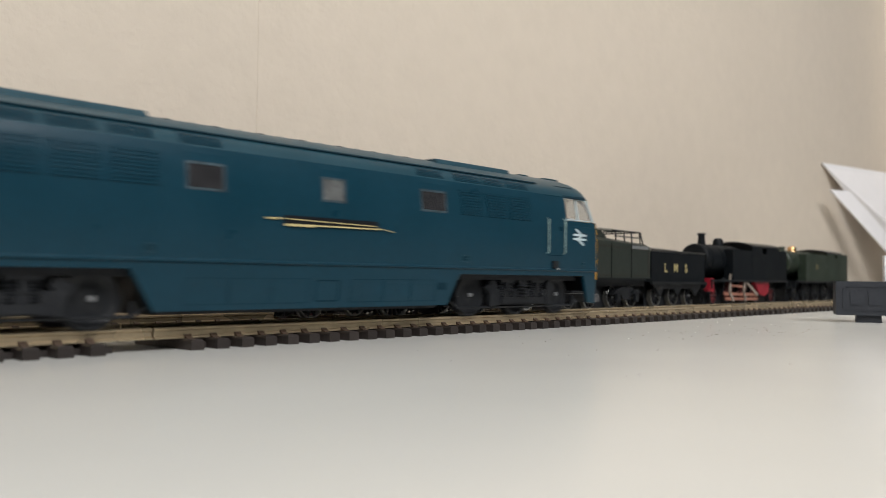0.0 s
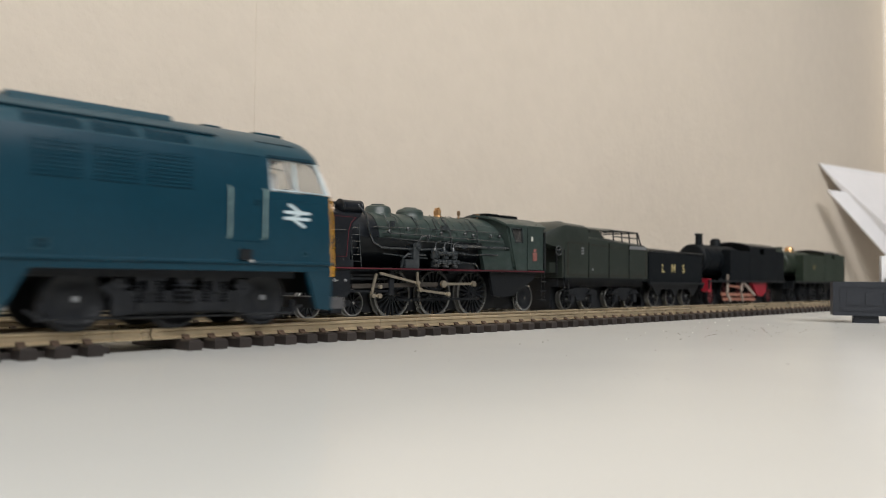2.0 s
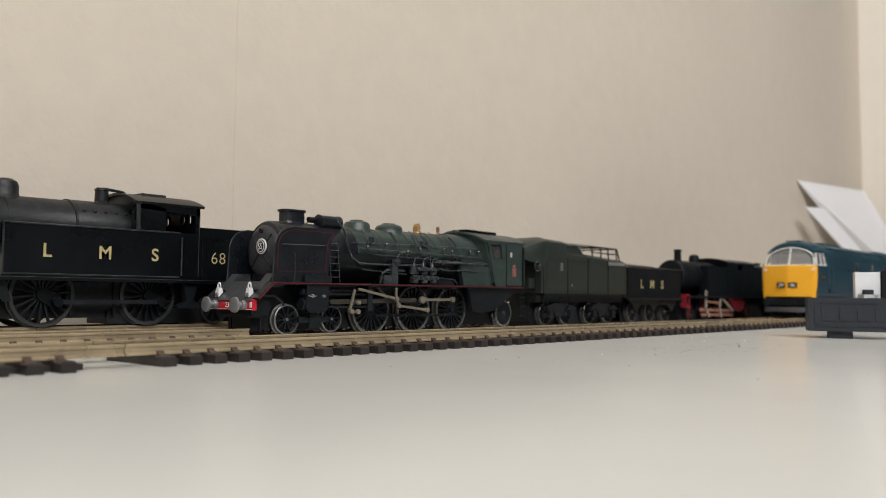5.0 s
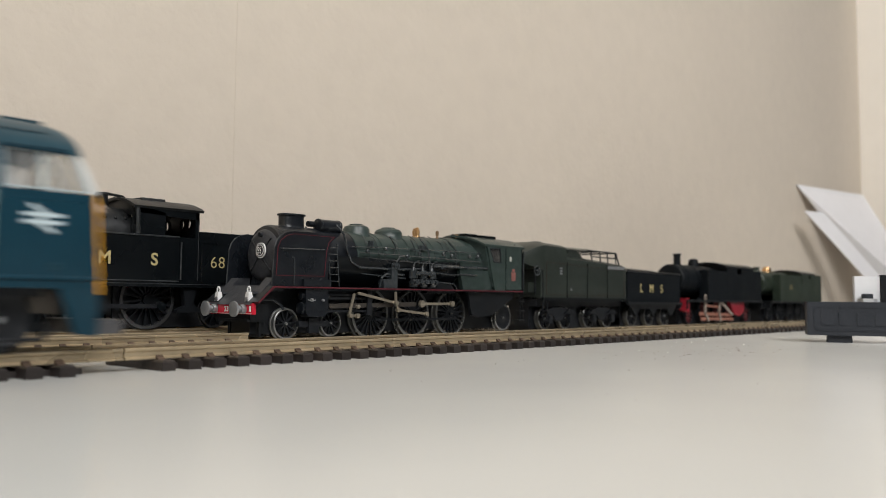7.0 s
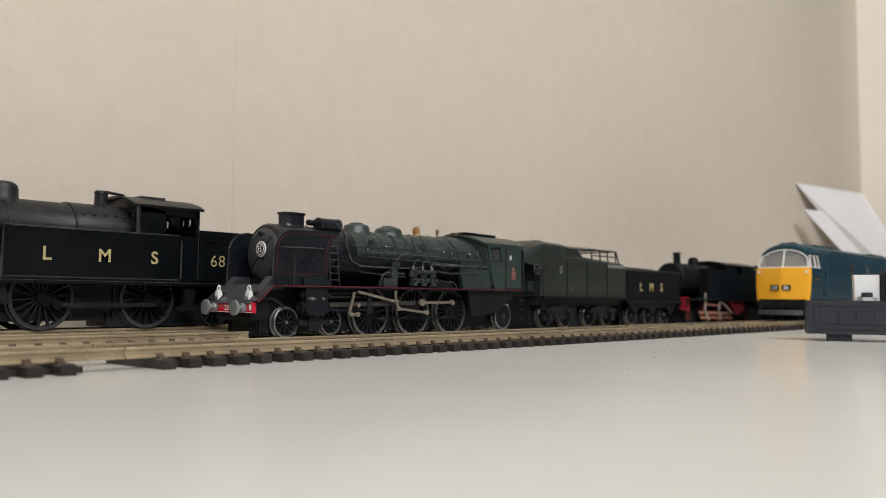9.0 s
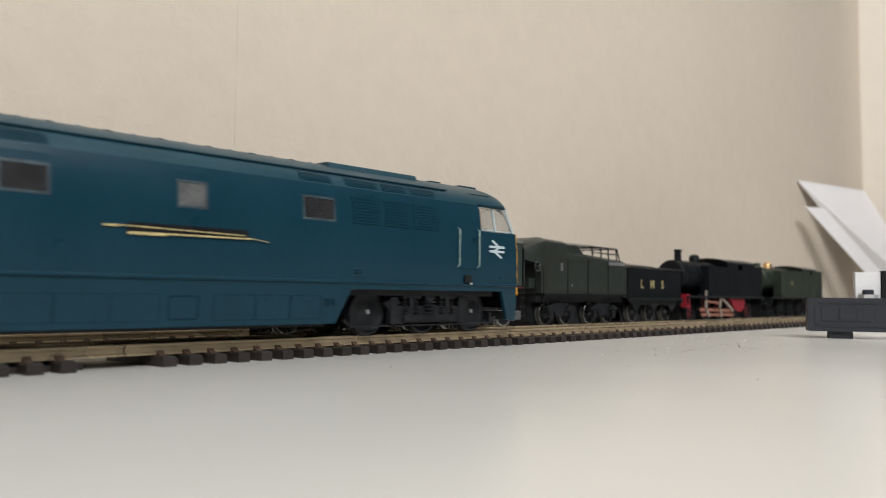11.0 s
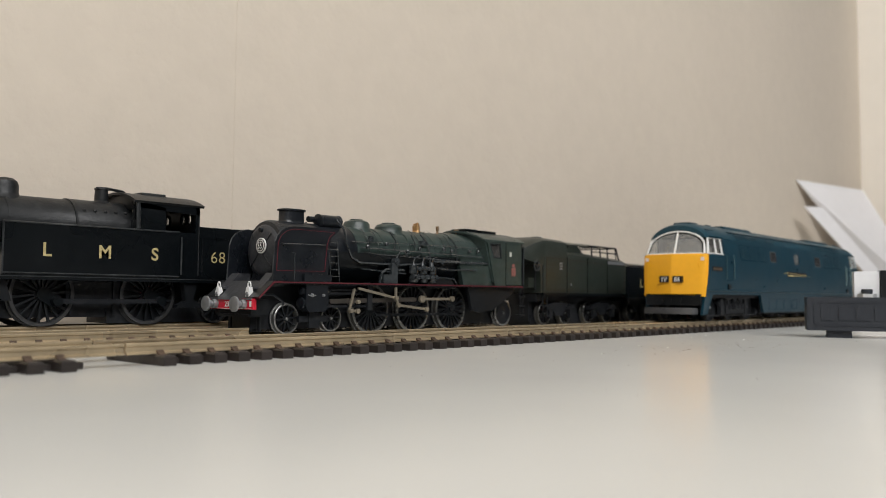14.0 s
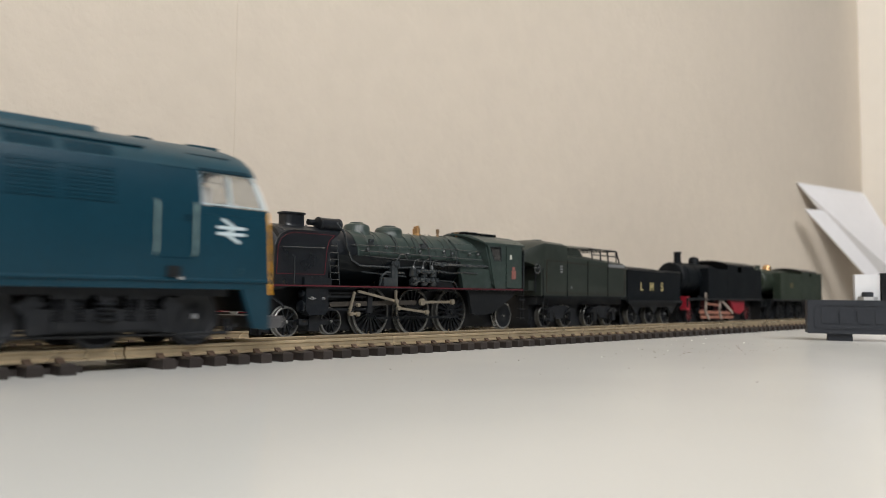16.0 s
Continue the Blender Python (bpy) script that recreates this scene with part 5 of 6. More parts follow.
        part("tender_steps", bm, BLACK, t)
    # added dark box that fills the bright gaps under the tender
    part("brake_rigging", box(B(), 350, 420, -7, 7, -1.6, 5.2), CHASSIS, t)
    tender_wheels(t, (358, 377.2, 400.6, 420.5), 5.8, rim=TYRE, spokes=10)
    return t


def black_tender():
    t = thing("tender", 436, 60.25, 3.0, "plain black six-wheel model tender lettered in gold", "tender")
    bm = B()
    loft(bm, [[(436.5, y, z) for y, z in ((-14.4, 14.5), (-14.4, 32.5), (14.4, 32.5), (14.4, 14.5))], [(505, y, z) for y, z in ((-14.4, 14.5), (-14.4, 32.0), (14.4, 32.0), (14.4, 14.5))]])
    part("tank", bm, TENDER_BLACK, t, bevel=0.7)
    bm = B()
    loft(bm, [[(x, y * k, z) for y, z in ((-11, 32), (-8, 32 + h), (0, 33 + h), (8, 32 + h), (11, 32))] for x, h, k in ((446, 0.4, 0.9), (460, 2.6, 1), (480, 2.2, 1), (499, 0.5, 0.9))])
    part("coal_load", bm, SOOT, t, "black coal load")
    bm = B()
    for s in (-1, 1):
        tube(bm, [(437, s * 14.5, 33.2), (505, s * 14.5, 32.6)], 0.5)
        box(bm, 435.5, 506, s * 14.8 - 0.8, s * 14.8 + 0.8, 13.2, 14.6)
        prism_xz(bm, [(440, 13.2), (502, 13.2), (500, 10.4), (494, 6), (489, 10.4), (475, 10.4), (470.5, 6), (466, 10.4), (453, 10.4), (449, 6), (444, 10.4)], s * 12.4, s * 13.4)
    part("tender_frame", bm, BLACK, t)
    part("inner_frame", box(B(), 441, 500, -6.5, 6.5, 1.2, 13.4), CHASSIS, t)
    for txt, x in (("L", 453.4), ("M", 466.2), ("S", 479.4)):
        letters(txt, 7.0, GOLD, t, x, -14.55, 20.6, "lettering", "gold block letter")
    # plain dark filler, added so no light shows between the wheels
    part("brake_rigging", box(B(), 441, 503, -7, 7, -1.6, 5.4), CHASSIS, t)
    tender_wheels(t, (449, 470.5, 491), 6.2, rim=TYRE, spokes=10)
    return t


def side_tank(name, x, label, scheme):
    """A side-tank engine standing behind the tenders; scheme gives colours and the main stations."""
    paint, dark = scheme["paint"], scheme["dark"]
    t = thing(name, x, 60.25, 3.0, label, "locomotive")
    a = x
    Lx = scheme["length"]
    part("main_frame", box(B(), a + 3, a + Lx - 3, -6, 6, 2, 16), CHASSIS, t)
    bm = B()
    box(bm, a + 1, a + Lx - 1, -15.4, 15.4, 15.0, 16.4)
    part("running_board", bm, dark, t)
    r, z = scheme["boiler"]
    bx = scheme["barrel"]
    part("boiler", boiler(B(), [(a + bx[0], r * 0.4, z), (a + bx[0] + 0.3, r * 0.9, z), (a + bx[0] + 1.4, r, z), (a + bx[1], r, z)]), scheme["barrel_paint"], t)
    for k in range(4):
        band(t, a + bx[0] + 8 + k * (bx[1] - bx[0] - 12) / 3, r + 0.2, z, scheme["barrel_paint"], 0.35)
    cx = a + scheme["chimney"]
    prof = [(-1.5, 4.0), (0.2, 3.2), (0.8, 2.5), (scheme["ch"] - 1.4, 2.2), (scheme["ch"] - 1.2, 2.8), (scheme["ch"], 2.7)]
    part("chimney", turned(B(), prof, (cx, 0, z + r - 0.4), "z", 22), scheme["barrel_paint"], t)
    dome(t, a + scheme["dome"], z + r - 0.5, 3.6, scheme["dh"], scheme["dome_paint"], cap=False)
    for s in (-1, 1):
        y0, y1 = s * 14.8, s * 8.5
        bm = box(B(), a + scheme["tank"][0], a + scheme["tank"][1], min(y0, y1), max(y0, y1), 16.4, scheme["tank_top"])
        part("side_tank", bm, paint, t, bevel=0.6)
    c0, c1 = a + scheme["cab"][0], a + scheme["cab"][1]
    top = scheme["cab_top"]
    bm = B()
    for s in (-1, 1):
        ys = (s * 14.0, s * 14.9)
        sill = scheme["sill"]
        prism_xz(bm, [(c0, 16.4), (c1, 16.4), (c1, sill), (c0, sill)], *ys)
        w0, w1 = scheme["light"]
        prism_xz(bm, [(c0, sill), (a + w0, sill), (a + w0, top - 4), (c0, top - 4)], *ys)
        prism_xz(bm, [(a + w1, sill), (c1, sill), (c1, top - 4), (a + w1, top - 4)], *ys)
        prism_xz(bm, [(c0, top - 4), (c1, top - 4), (c1, top - 2.5), (c0, top - 2.5)], *ys)
    for x0 in (c0, c1 - 0.8):
        prism_yz(bm, [(-14.4, 16.4), (14.4, 16.4), (14.4, sill), (-14.4, sill)], x0, x0 + 0.8)
        prism_yz(bm, [(-14.4, top - 5), (14.4, top - 5), (14.4, top - 2.5), (0, top), (-14.4, top - 2.5)], x0, x0 + 0.8)
        for y in (-14, -1, 12):
            box(bm, x0, x0 + 0.8, y, y + 2.2, sill, top - 4.9)
    part("cab", bm, paint, t)
    ro = [(y, top - 2.6 + 2.9 * (1 - (y / 15.6) ** 2)) for y in (-15.6, -12, -8, -4, 0, 4, 8, 12, 15.6)]
    part("cab_roof", prism_yz(B(), ro + [(y * 0.97, zz - 0.9) for y, zz in reversed(ro)], c0 - 2.5, c1 + 2.5), dark, t)
    bm = box(B(), c1, a + Lx - 2, -14.6, 14.6, 16.4, scheme["bunker_top"])
    part("bunker", bm, paint, t, bevel=0.6)
    for e in (a + 1.4, a + Lx - 2.2):
        bm = box(B(), e, e + 1.2, -15, 15, 10.5, 15.0)
        bb = part("buffer_beam", bm, scheme["beam"] if e < a + 10 else BLACK, t, bevel=0.3)
        d = -1 if e < a + 10 else 1
        for s in (-1, 1):
            pr = [(0, 1.6), (d * 3.5, 1.3), (d * 4.0, 2.7), (d * 5.0, 2.6)]
            part("buffer", turned(B(), pr, (e + 0.6, s * 10, 12.8), "x", 18), dark, bb)
    # added filler box: keeps the space below the engine dark
    part("brake_rigging", box(B(), a + 5, a + Lx - 5, -7, 7, -1.6, 5.6), CHASSIS, t)
    for wx, wr in scheme["wheels"]:
        axle(t, a + wx, wr)
        for s in (-1, 1):
            wheel(t, a + wx, s * 8.8, wr, wr, s, spokes=14 if wr > 7 else 9, rim=scheme["rim"], hub=dark, centre=scheme["spoke"])
    return t


DULLRED = shader("dull_red_wheel", (0.11, 0.02, 0.022), 0.5, vary=0.2)
PALEROD = shader("bone_rod", (0.30, 0.25, 0.21), 0.45, vary=0.2)


def black_red_tank():
    """Black engine with red wheels and coppery rods."""
    t = side_tank("tank_locomotive", 513, "black model tank locomotive with red wheels and coppery rods", dict(
        paint=TENDER_BLACK, dark=BLACK, length=132, boiler=(10.4, 30), barrel=(6, 62), barrel_paint=TENDER_BLACK, chimney=17.6, ch=7.8, dome=43, dh=5.6, dome_paint=TENDER_BLACK,
        tank=(34, 72), tank_top=37, cab=(66, 114), cab_top=43.5, sill=35.5, light=(84, 92), bunker_top=38.5, beam=BLACK, wheels=((14, 5.5), (38, 9.2), (60, 9.2), (82, 9.2), (112, 5.5)), rim=CHASSIS, spoke=DULLRED))
    for s in (-1, 1):
        y = s * 13.6
        for a, b, w in (((545.4, 19.2), (544.6, 7.4), 1.2), ((544.6, 7.4), (549.6, 2.6), 1.0), ((569.6, 20.2), (567.4, 8.4), 1.2), ((567.4, 8.4), (569.8, 2.4), 1.0),
                        ((545.4, 18.4), (569.6, 18.9), 0.9), ((570.4, 15.4), (590, 6.2), 0.9)):
            part("valve_rod", bar(B(), a, b, w, y - 0.4, y + 0.4), PALEROD, t, "pale bone-coloured rod")
        for a, b, w in (((538, 7.0), (591, 6.0), 1.1), ((540, 3.6), (592, 3.0), 1.0), ((549, 12.6), (566, 11.8), 0.8)):
            part("coupling_rod", bar(B(), a, b, w, y - s * 0.9 - 0.4, y - s * 0.9 + 0.4), REDROD, t, "coppery red rod")
        bm = prism_xz(B(), [(513.6, 9.6), (515.6, 8.4), (519.0, 8.4), (519.0, 17.4), (513.6, 17.4)], s * 9.6, s * 14.2)
        part("cylinder", bm, DARK_RED, t, "red cylinder casing", bevel=0.5)
        bm = prism_xz(B(), [(586, 15.2), (612, 15.2), (611, 8), (604, 5.0), (594, 6.5)], s * 11.4, s * 13.6)
        part("rear_frame", bm, DARK_RED, t, bevel=0.4)
    return t


def green_tank():
    """Green engine with a brass dome."""
    t = side_tank("tank_locomotive", 660, "mid green model tank locomotive with polished brass dome", dict(
        paint=GREEN2, dark=BLACK, length=128, boiler=(9.6, 31), barrel=(4, 66), barrel_paint=GREEN2, chimney=12, ch=3.4, dome=34, dh=4.8, dome_paint=BRASS,
        tank=(24, 76), tank_top=38, cab=(74, 106), cab_top=43, sill=36, light=(92, 98), bunker_top=39.5, beam=BLACK, wheels=((12, 5.2), (36, 8.6), (58, 8.6), (80, 8.6), (108, 5.2)), rim=CHASSIS, spoke=BLACK))
    part("tank_mark", box(B(), 706, 711, -15.05, -14.75, 26, 30), shader("worn_gold_mark", (0.14, 0.12, 0.06), 0.5, vary=0.4, scale=600), t, "small faded gold mark, unreadable")
    return t


def lettered_tank():
    """The large black side-tank engine on the rear track, lettered in gold."""
    t = thing("tank_locomotive", 75, 109.25, 5.5, "worn black model tank locomotive lettered in gold on the rear track", "locomotive")
    part("main_frame", box(B(), 60, 206, -6, 6, 6, 17), CHASSIS, t)
    # added dark boxes closing the light gaps between these wheels
    part("keeper_plate", box(box(B(), 66, 148, -7, 7, 3.0, 6.1), 148.2, 205, -8, 8, 0.6, 6.1), CHASSIS, t)
    bm = box(B(), 58, 207, -16.6, 16.6, 16.2, 17.6)
    part("running_board", bm, SATIN, t, bevel=0.25)
    part("board_edge", box(B(), 58.4, 206.6, -16.75, -16.5, 17.2, 17.5), WORN, t)
    bm = boiler(B(), [(66, 3, 35.6), (66.3, 9.6, 35.6), (68, 10.9, 35.6), (92, 10.9, 35.6), (93, 10.5, 35.6), (135, 10.5, 35.6), (136, 10.9, 35.6), (157, 10.9, 35.6)])
    part("boiler", bm, SOOT, t, "worn black boiler")
    for x in (94, 112, 135):
        band(t, x, 11.0 if x != 112 else 10.7, 35.6, SOOT, 0.4)
    bm = B()
    for k in range(5):
        x = 138 + k * 4.0
        a = 0.62
        bmesh.ops.create_uvsphere(bm, u_segments=8, v_segments=6, radius=0.75, matrix=Matrix.Translation((x, -10.8 * math.cos(a), 35.6 + 10.8 * math.sin(a))))
    part("washout_plugs", bm, SOOT, t)
    part("chimney", turned(B(), [(-1.5, 4.6), (0.3, 3.5), (1, 2.9), (8, 2.7), (8.2, 3.5), (9.4, 3.4)], (78, 0, 45.9), "z", 24), SOOT, t)
    dome(t, 113.5, 45.8, 4.7, 6.2, SOOT, cap=False, flare=1.35)
    bm = turned(B(), [(-1.8, 4.6), (0, 3.2), (0.6, 2.6), (4.6, 2.4), (4.8, 2.7), (5.4, 2.6)], (148.6, 0, 46.2), "z", 20)
    sv = part("safety_valve", bm, SOOT, t)
    bm = tube(B(), [(146.0, -1.2, 51.4), (150, -1.2, 51.6), (156.5, -1.2, 51.0), (158.5, -1.2, 49.6)], 0.55)
    part("valve_lever", bm, SOOT, sv)
    for s in (-1, 1):
        y0, y1 = s * 16.3, s * 9.2
        bm = box(B(), 107.5, 172.6, min(y0, y1), max(y0, y1), 17.6, 35.4)
        tk = part("side_tank", bm, SATIN, t, "black side tank", bevel=0.4)
        bm = B()
        tube(bm, [(107.6, s * 16.3, 35.5), (172.6, s * 16.3, 35.6)], 0.35)
        tube(bm, [(107.6, s * 16.4, 18.4), (172.6, s * 16.4, 18.4)], 0.3)
        tube(bm, [(107.8, s * 16.4, 18), (107.8, s * 16.4, 35.2)], 0.35)
        part("tank_beading", bm, WORN, tk)
        if s < 0:
            for txt, x in (("L", 122.1), ("M", 142.7), ("S", 162.2)):
                letters(txt, 6.6, GOLD, tk, x, -16.48, 24.4, "lettering", "worn gold block letter")
    # cab with open side and round look-out windows
    bm = B()
    for s in (-1, 1):
        ys = (s * 15.4, s * 16.2)
        prism_xz(bm, [(172.6, 17.6), (180.8, 17.6), (180.8, 35.6), (172.6, 35.6)], *ys)
        prism_xz(bm, [(155.5, 35.4), (166.5, 35.4), (166.5, 44.6), (155.5, 46.6)], *ys)
        prism_xz(bm, [(179.6, 35.6), (181.2, 35.6), (181.2, 46.6), (179.6, 46.6)], *ys)
        prism_xz(bm, [(155.5, 44.0), (181.2, 42.8), (181.2, 46.8), (155.5, 46.8)] if s < 0 else [(155.5, 46.0), (181.2, 46.0), (181.2, 46.8), (155.5, 46.8)], *ys)
        if s > 0:
            prism_xz(bm, [(166, 35.6), (180, 35.6), (180, 42.6), (166, 42.6)], *ys)
            prism_xz(bm, [(170.2, 42.6), (172.8, 42.6), (172.8, 46.2), (170.2, 46.2)], *ys)
            prism_xz(bm, [(175.0, 42.6), (180, 42.6), (180, 46.2), (175.0, 46.2)], *ys)
    for x0, x1 in ((155.2, 156), (180.6, 181.4)):
        # end sheet with its openings
        prism_yz(bm, [(-16, 35.4), (16, 35.4), (16, 39.6), (-16, 39.6)], x0, x1)
        prism_yz(bm, [(-16, 43.6), (16, 43.6), (15, 47), (7, 49.6), (-7, 49.6), (-15, 47)], x0, x1)
        for y0, y1 in ((-16, -15.4), (-13.6, -11.6), (-8.6, -6.4), (-4.0, 5.2), (8.4, 16)):
            box(bm, x0, x1, y0, y1, 39.6, 43.6)
        box(bm, x0, x1, -16, 16, 17.6, 35.4)
    part("cab", bm, SATIN, t, "black open-sided cab")
    for yy in (-10.1, -5.2, 6.8):
        part("look_out_rim", tube(B(), [(180.5, yy + 1.7 * math.cos(a), 41.6 + 2.1 * math.sin(a)) for a in [2 * math.pi * k / 16 for k in range(17)]], 0.55), SATIN, t)
    for s in (-1, 1):
        part("cab_handrail", tube(B(), [(173.2, s * 16.7, 19), (173.2, s * 16.7, 33.8)], 0.36), WORN, t)
        part("cab_edge", tube(B(), [(180.9, s * 16.3, 19), (180.9, s * 16.3, 42)], 0.22), WORN, t)
        part("cab_front_edge", tube(B(), [(155.4, s * 16.2, 36), (155.3, s * 16.0, 42), (155.3, s * 15.6, 46.4)], 0.85), WORN, t)
    ro = [(y, 46.6 + 4.0 * (1 - (y / 17.0) ** 2)) for y in (-17, -15.5, -13, -9, -5, 0, 5, 9, 13, 15.5, 17)]
    part("cab_roof", prism_yz(B(), ro + [(y * 0.97, z - 0.9) for y, z in reversed(ro)], 153.4, 182.8), SOOT, t)
    bm = prism_yz(B(), [(-7, 49.4), (7, 49.4), (6.6, 50.9), (-6.6, 50.9)], 161.5, 171.5)
    part("roof_hatch", bm, SOOT, t, bevel=0.3)
    bm = box(B(), 181.4, 206, -16.2, 16.2, 17.6, 36.0)
    bk = part("bunker", bm, SATIN, t, "black coal bunker", bevel=0.4)
    for s in (-1, 1):
        bm = B()
        box(bm, 181.5, 206, s * 15.6 - 0.4, s * 15.6 + 0.4, 35.8, 38.4)
        tube(bm, [(182.4, s * 16.4, 18.5), (182.4, s * 16.4, 34)], 0.3)
        box(bm, 181.4, 206, s * 16.2 - 0.3, s * 16.2 + 0.3, 33.9, 34.3)
        part("bunker_rail", bm, SATIN, bk)
    letters("68", 6.6, GOLD, bk, 189.9, -16.42, 24.2, "number", "worn gold numerals", gap=1.12, bold=-0.012)
    for e, d in ((58, -1), (206, 1)):
        bm = box(B(), e - 0.8, e + 0.8, -16, 16, 11, 17.4)
        bb = part("buffer_beam", bm, RED, t)
        for s in (-1, 1):
            part("buffer", turned(B(), [(0, 1.8), (d * 4, 1.4), (d * 4.4, 2.9), (d * 5.4, 2.8)], (e, s * 10.5, 13.5), "x", 18), BLACK, bb)
    for x, r in ((88, 6.6), (123.7, 11.3), (163.4, 11.3), (193, 6.6)):
        axle(t, x, r, r=1.5)
        for s in (-1, 1):
            wheel(t, x, s * 8.9, r, r, s, spokes=18 if r > 8 else 10, rim=shader("tarnished_tyre_%d_%d" % (x, s + 1), (0.085, 0.087, 0.09), 0.32, metal=0.7), hub=BLACK, centre=BLACK)
    for s in (-1, 1):
        y = s * 12.0
        part("coupling_rod", bar(B(), (128.0, 8.8), (167.6, 8.8), 0.8, y - 0.5, y + 0.5), CHASSIS, t)
        for x in (123.7, 163.4):
            bm = turned(B(), [(-1.2, 1.7), (1.2, 1.9)], (x + 4.3, y, 8.8), "y", 16)
            bar(bm, (x, 11.3), (x + 4.3, 8.8), 2.3, s * 10.4 - 0.5, s * 10.4 + 0.5)
            part("crank", bm, SATIN, t)
        for x in (134, 150):
            part("brake_hanger", box(B(), x - 0.5, x + 0.5, s * 9.4 - 0.6, s * 9.4 + 0.6, 4, 16.2), BLACK, t)
        bm = prism_xz(B(), [(175.5, 16.2), (181.5, 16.2), (180, 9.5), (183.5, 7.6), (183.5, 6.4), (173, 6.4), (173, 7.4), (176.5, 9.0)], s * 12.4, s * 15.2)
        part("cab_step", bm, BLACK, t)
        part("guard_iron", prism_xz(B(), [(106, 16.2), (110, 16.2), (112, 9), (109, 9)], s * 12.6, s * 13.8), BLACK, t)
        bm = box(B(), 132.5, 155.5, s * 8 - 1.0, s * 8 + 1.0, 6.0, 16)
        part("inner_frame", bm, CHASSIS, t)
    return t


pacific()
pacific_tender()
black_tender()
black_red_tank()
green_tank()
lettered_tank()

# ---------------------------------------------------------------- things about the table


def card(name, corners, thick, label):
    """A stiff sheet from its four corners."""
    bm = B()
    v = [Vector(c) for c in corners]
    n = (v[1] - v[0]).cross(v[3] - v[0]).normalized() * thick
    loft(bm, [[tuple(p) for p in v], [tuple(p + n) for p in v]])
    return tagged(part(name, bm, CARD, smooth=False), label, "card", "leaning cards")


def moulded_block():
    """The dark moulded block with a blank raised nameband, a white block and a nut on it."""
    h = thing("track_accessory", 0, 0, 0, "dark grey moulded plastic track accessory standing on small feet", "track accessory")
    h.matrix_basis = pose(0.3988, -0.0680, 0, 0, 0, -68)
    bm = box(B(), 0, 54, 0, 16, 3.3, 18.6)
    part("body", bm, GREY, h, bevel=0.5)
    bm = ring_outline(B(), [(4.2, 5.6), (50, 5.6), (51.2, 6.8), (51.2, 15.0), (50, 16.2), (4.2, 16.2), (3.0, 15.0), (3.0, 6.8)], 0.22, -0.05, 0.25)
    part("raised_border", bm, GREY, h)
    for k in range(6):
        x = 5.8 + k * 7.4
        part("blank_bar", box(B(), x, x + 5.8, -0.35, 0.2, 8.0, 13.9), GREY, h, bevel=0.3)
    for x in (8.4, 41):
        bm = loft(B(), [[(x, 2, 0), (x + 10.5, 2, 0), (x + 10.5, 8, 0), (x, 8, 0)], [(x + 0.2, 2, 3.7), (x + 10.3, 2, 3.7), (x + 10.3, 8, 3.7), (x + 0.2, 8, 3.7)]])
        part("foot", bm, GREY, h, smooth=False)
    bm = box(B(), 20.6, 31, 6, 14, 18.5, 30.5)
    part("white_block", bm, WPLAST, h, "white plastic block", bevel=0.3)
    bm = turned(B(), [(0, 4.1), (1.7, 4.1)], (25.5, 3.8, 18.5), "z", 6)
    nut = part("nut", bm, NUT, h, "zinc hexagon nut")
    part("screw_top", turned(B(), [(1.6, 2.4), (3.6, 2.4), (3.9, 2.0)], (25.5, 3.8, 18.5), "z", 16), GREY, nut)
    bm = box(B(), 31.4, 44, 5, 14, 18.5, 31)
    part("black_block", bm, BLACK, h, bevel=0.3)


moulded_block()
card("card", [(1076, 163, 168), (1318, 150, 178), (1364, 62, 0.3), (1330, 100, 0.3)], 1.2, "large white card leaning on the beige wall")
card("card", [(1052, 146, 131), (1092, 136, 132), (1300, 80, 0.3), (1262, 90, 0.3)], 1.2, "narrow white card leaning beside a larger one")


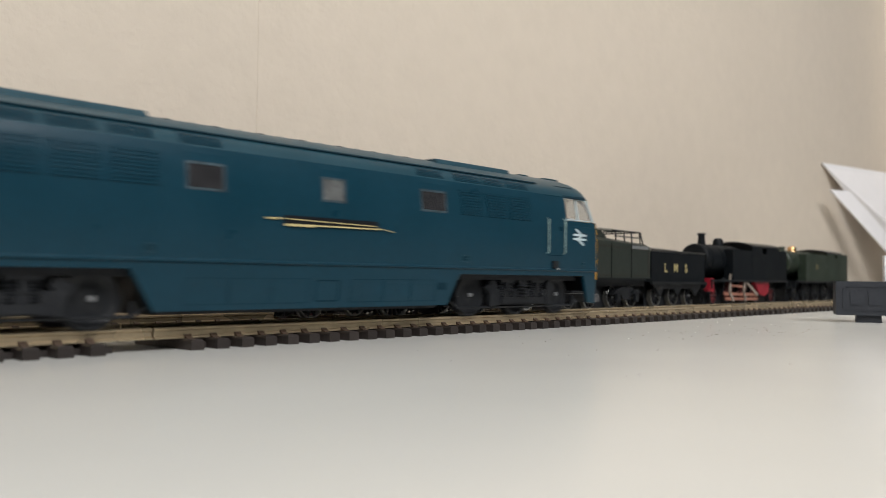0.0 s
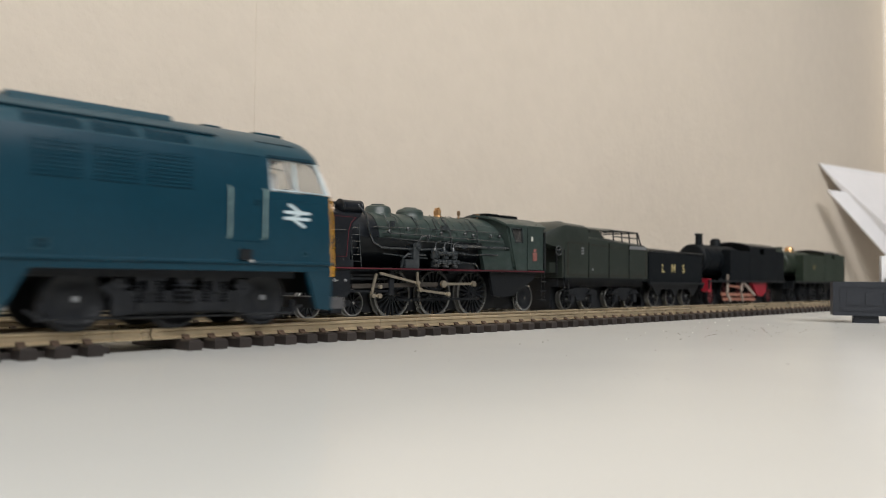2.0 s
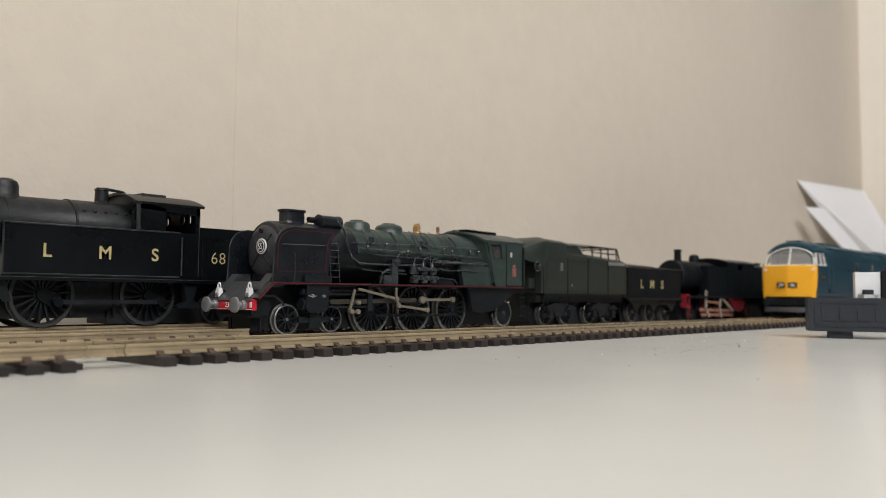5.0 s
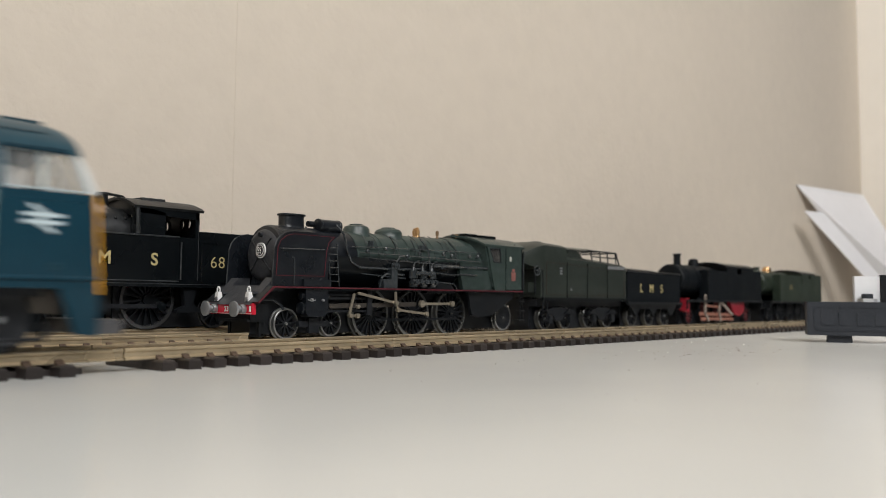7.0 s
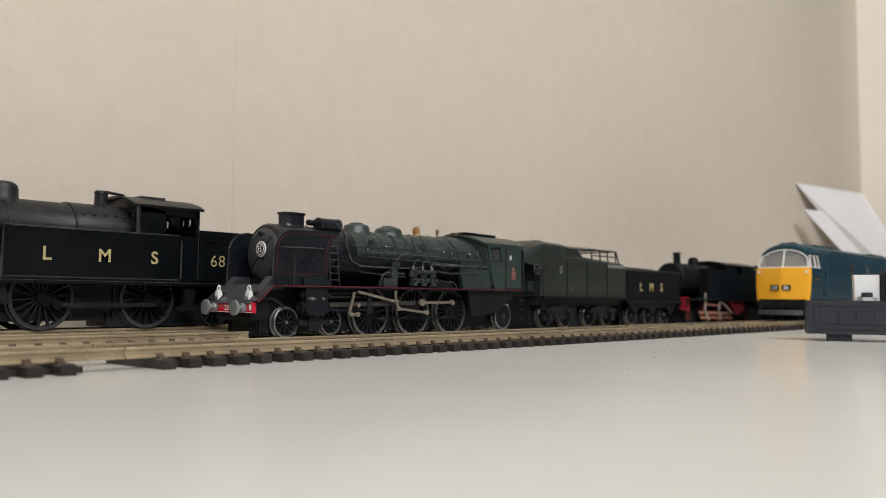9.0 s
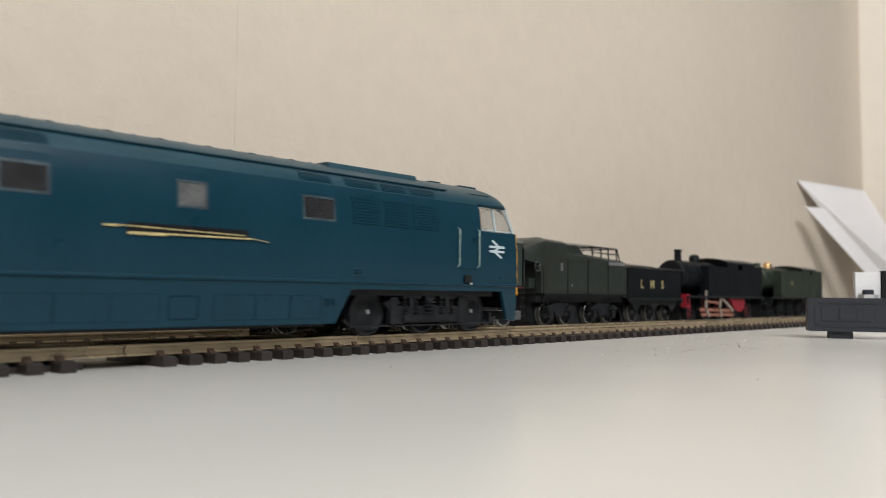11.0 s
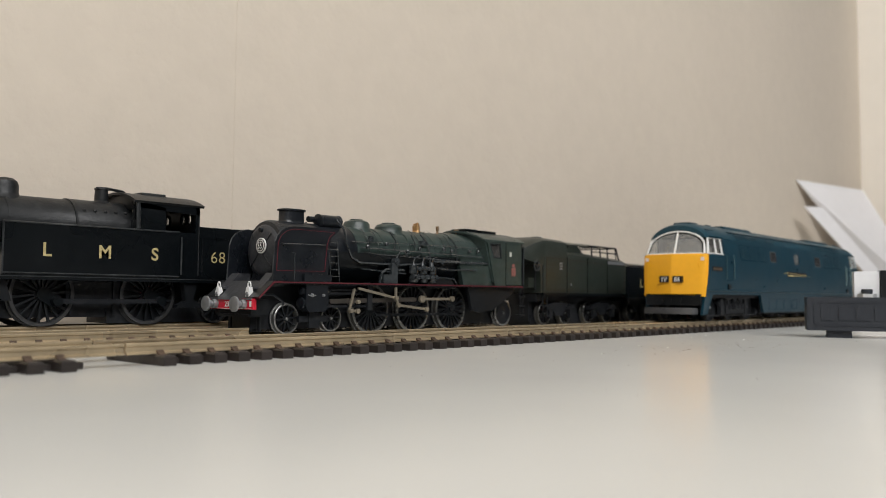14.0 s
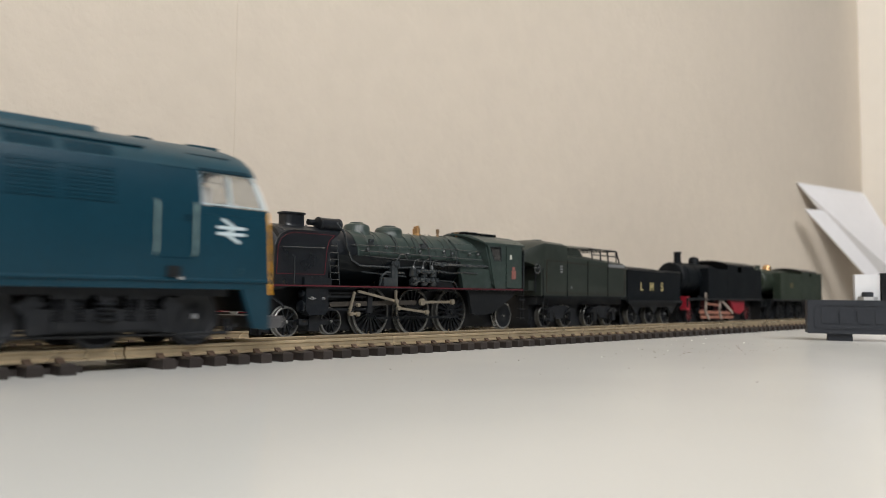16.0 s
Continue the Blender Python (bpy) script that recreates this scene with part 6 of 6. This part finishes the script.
def grit(name, material, label, seed, count, centre, spread, sizes):
    rng = random.Random(seed)
    bm = B()
    for k in range(count):
        x, y = rng.gauss(centre[0], spread[0]), rng.gauss(centre[1], spread[1])
        if y > -19:
            continue
        r = rng.choice(sizes)
        bmesh.ops.create_icosphere(bm, subdivisions=1, radius=r, matrix=Matrix.Translation((x, y, r * 0.4)) @ Matrix.Diagonal((rng.uniform(0.7, 2.2), rng.uniform(0.7, 1.6), 0.6, 1)))
    tagged(part(name, bm, material), label, "grit", kind="stuff")


grit("grit", SPECK, "scattered fine grey grit on the white table", 11, 120, (300, -68), (32, 14), (0.07, 0.09, 0.12, 0.18, 0.26))
grit("grit", SPECK, "sparse grey specks on the white table", 5, 40, (230, -75), (80, 35), (0.06, 0.08, 0.1, 0.16))
grit("flakes", WHITE, "few white flakes on the white table", 8, 12, (300, -50), (40, 18), (0.12, 0.18, 0.26))

# ---------------------------------------------------------------- movement


def motions():
    """The diesel shuttles along the front track."""
    run = [(0.0, 16), (0.2, -28.5), (0.4, -67.5), (0.6, -109), (0.8, -150), (1.0, -192), (1.2, -207), (1.4, -190), (1.6, -174), (1.8, -149), (2.0, -116), (2.2, -67.7),
           (2.4, -4), (2.5, 27), (2.7, 87.5), (3.0, 185), (3.5, 348.6), (4.0, 502), (4.2, 559), (4.6, 618), (5.0, 572), (5.5, 330), (6.0, -5), (6.3, -181), (6.45, -222),
           (6.65, -238), (6.85, -218), (7.0, -175.5), (7.1, -141), (7.2, -98.6), (7.3, -52), (7.4, 1), (7.5, 55), (7.6, 104), (7.7, 152), (7.8, 195), (8.0, 276),
           (8.5, 445.5), (9.0, 562), (9.2, 553), (9.6, 455), (10.2, 205), (10.7, 35), (11.1, -30), (11.3, -38), (11.5, -38), (12.0, -19), (12.5, 77.2), (12.8, 150),
           (13.0, 199.5), (13.5, 329.5), (14.0, 405), (14.2, 408), (14.5, 364.5), (14.7, 268), (14.8, 210), (14.9, 151), (15.0, 92.5), (15.1, 31), (15.2, -21), (15.3, -63),
           (15.4, -102), (15.5, -131), (15.6, -151), (15.7, -160), (15.8, -162), (15.9, -150), (16.0, -129)]
    walk(DIESEL, [(t, pose(x * 0.001, 0, 0.0055)) for t, x in run])


motions()
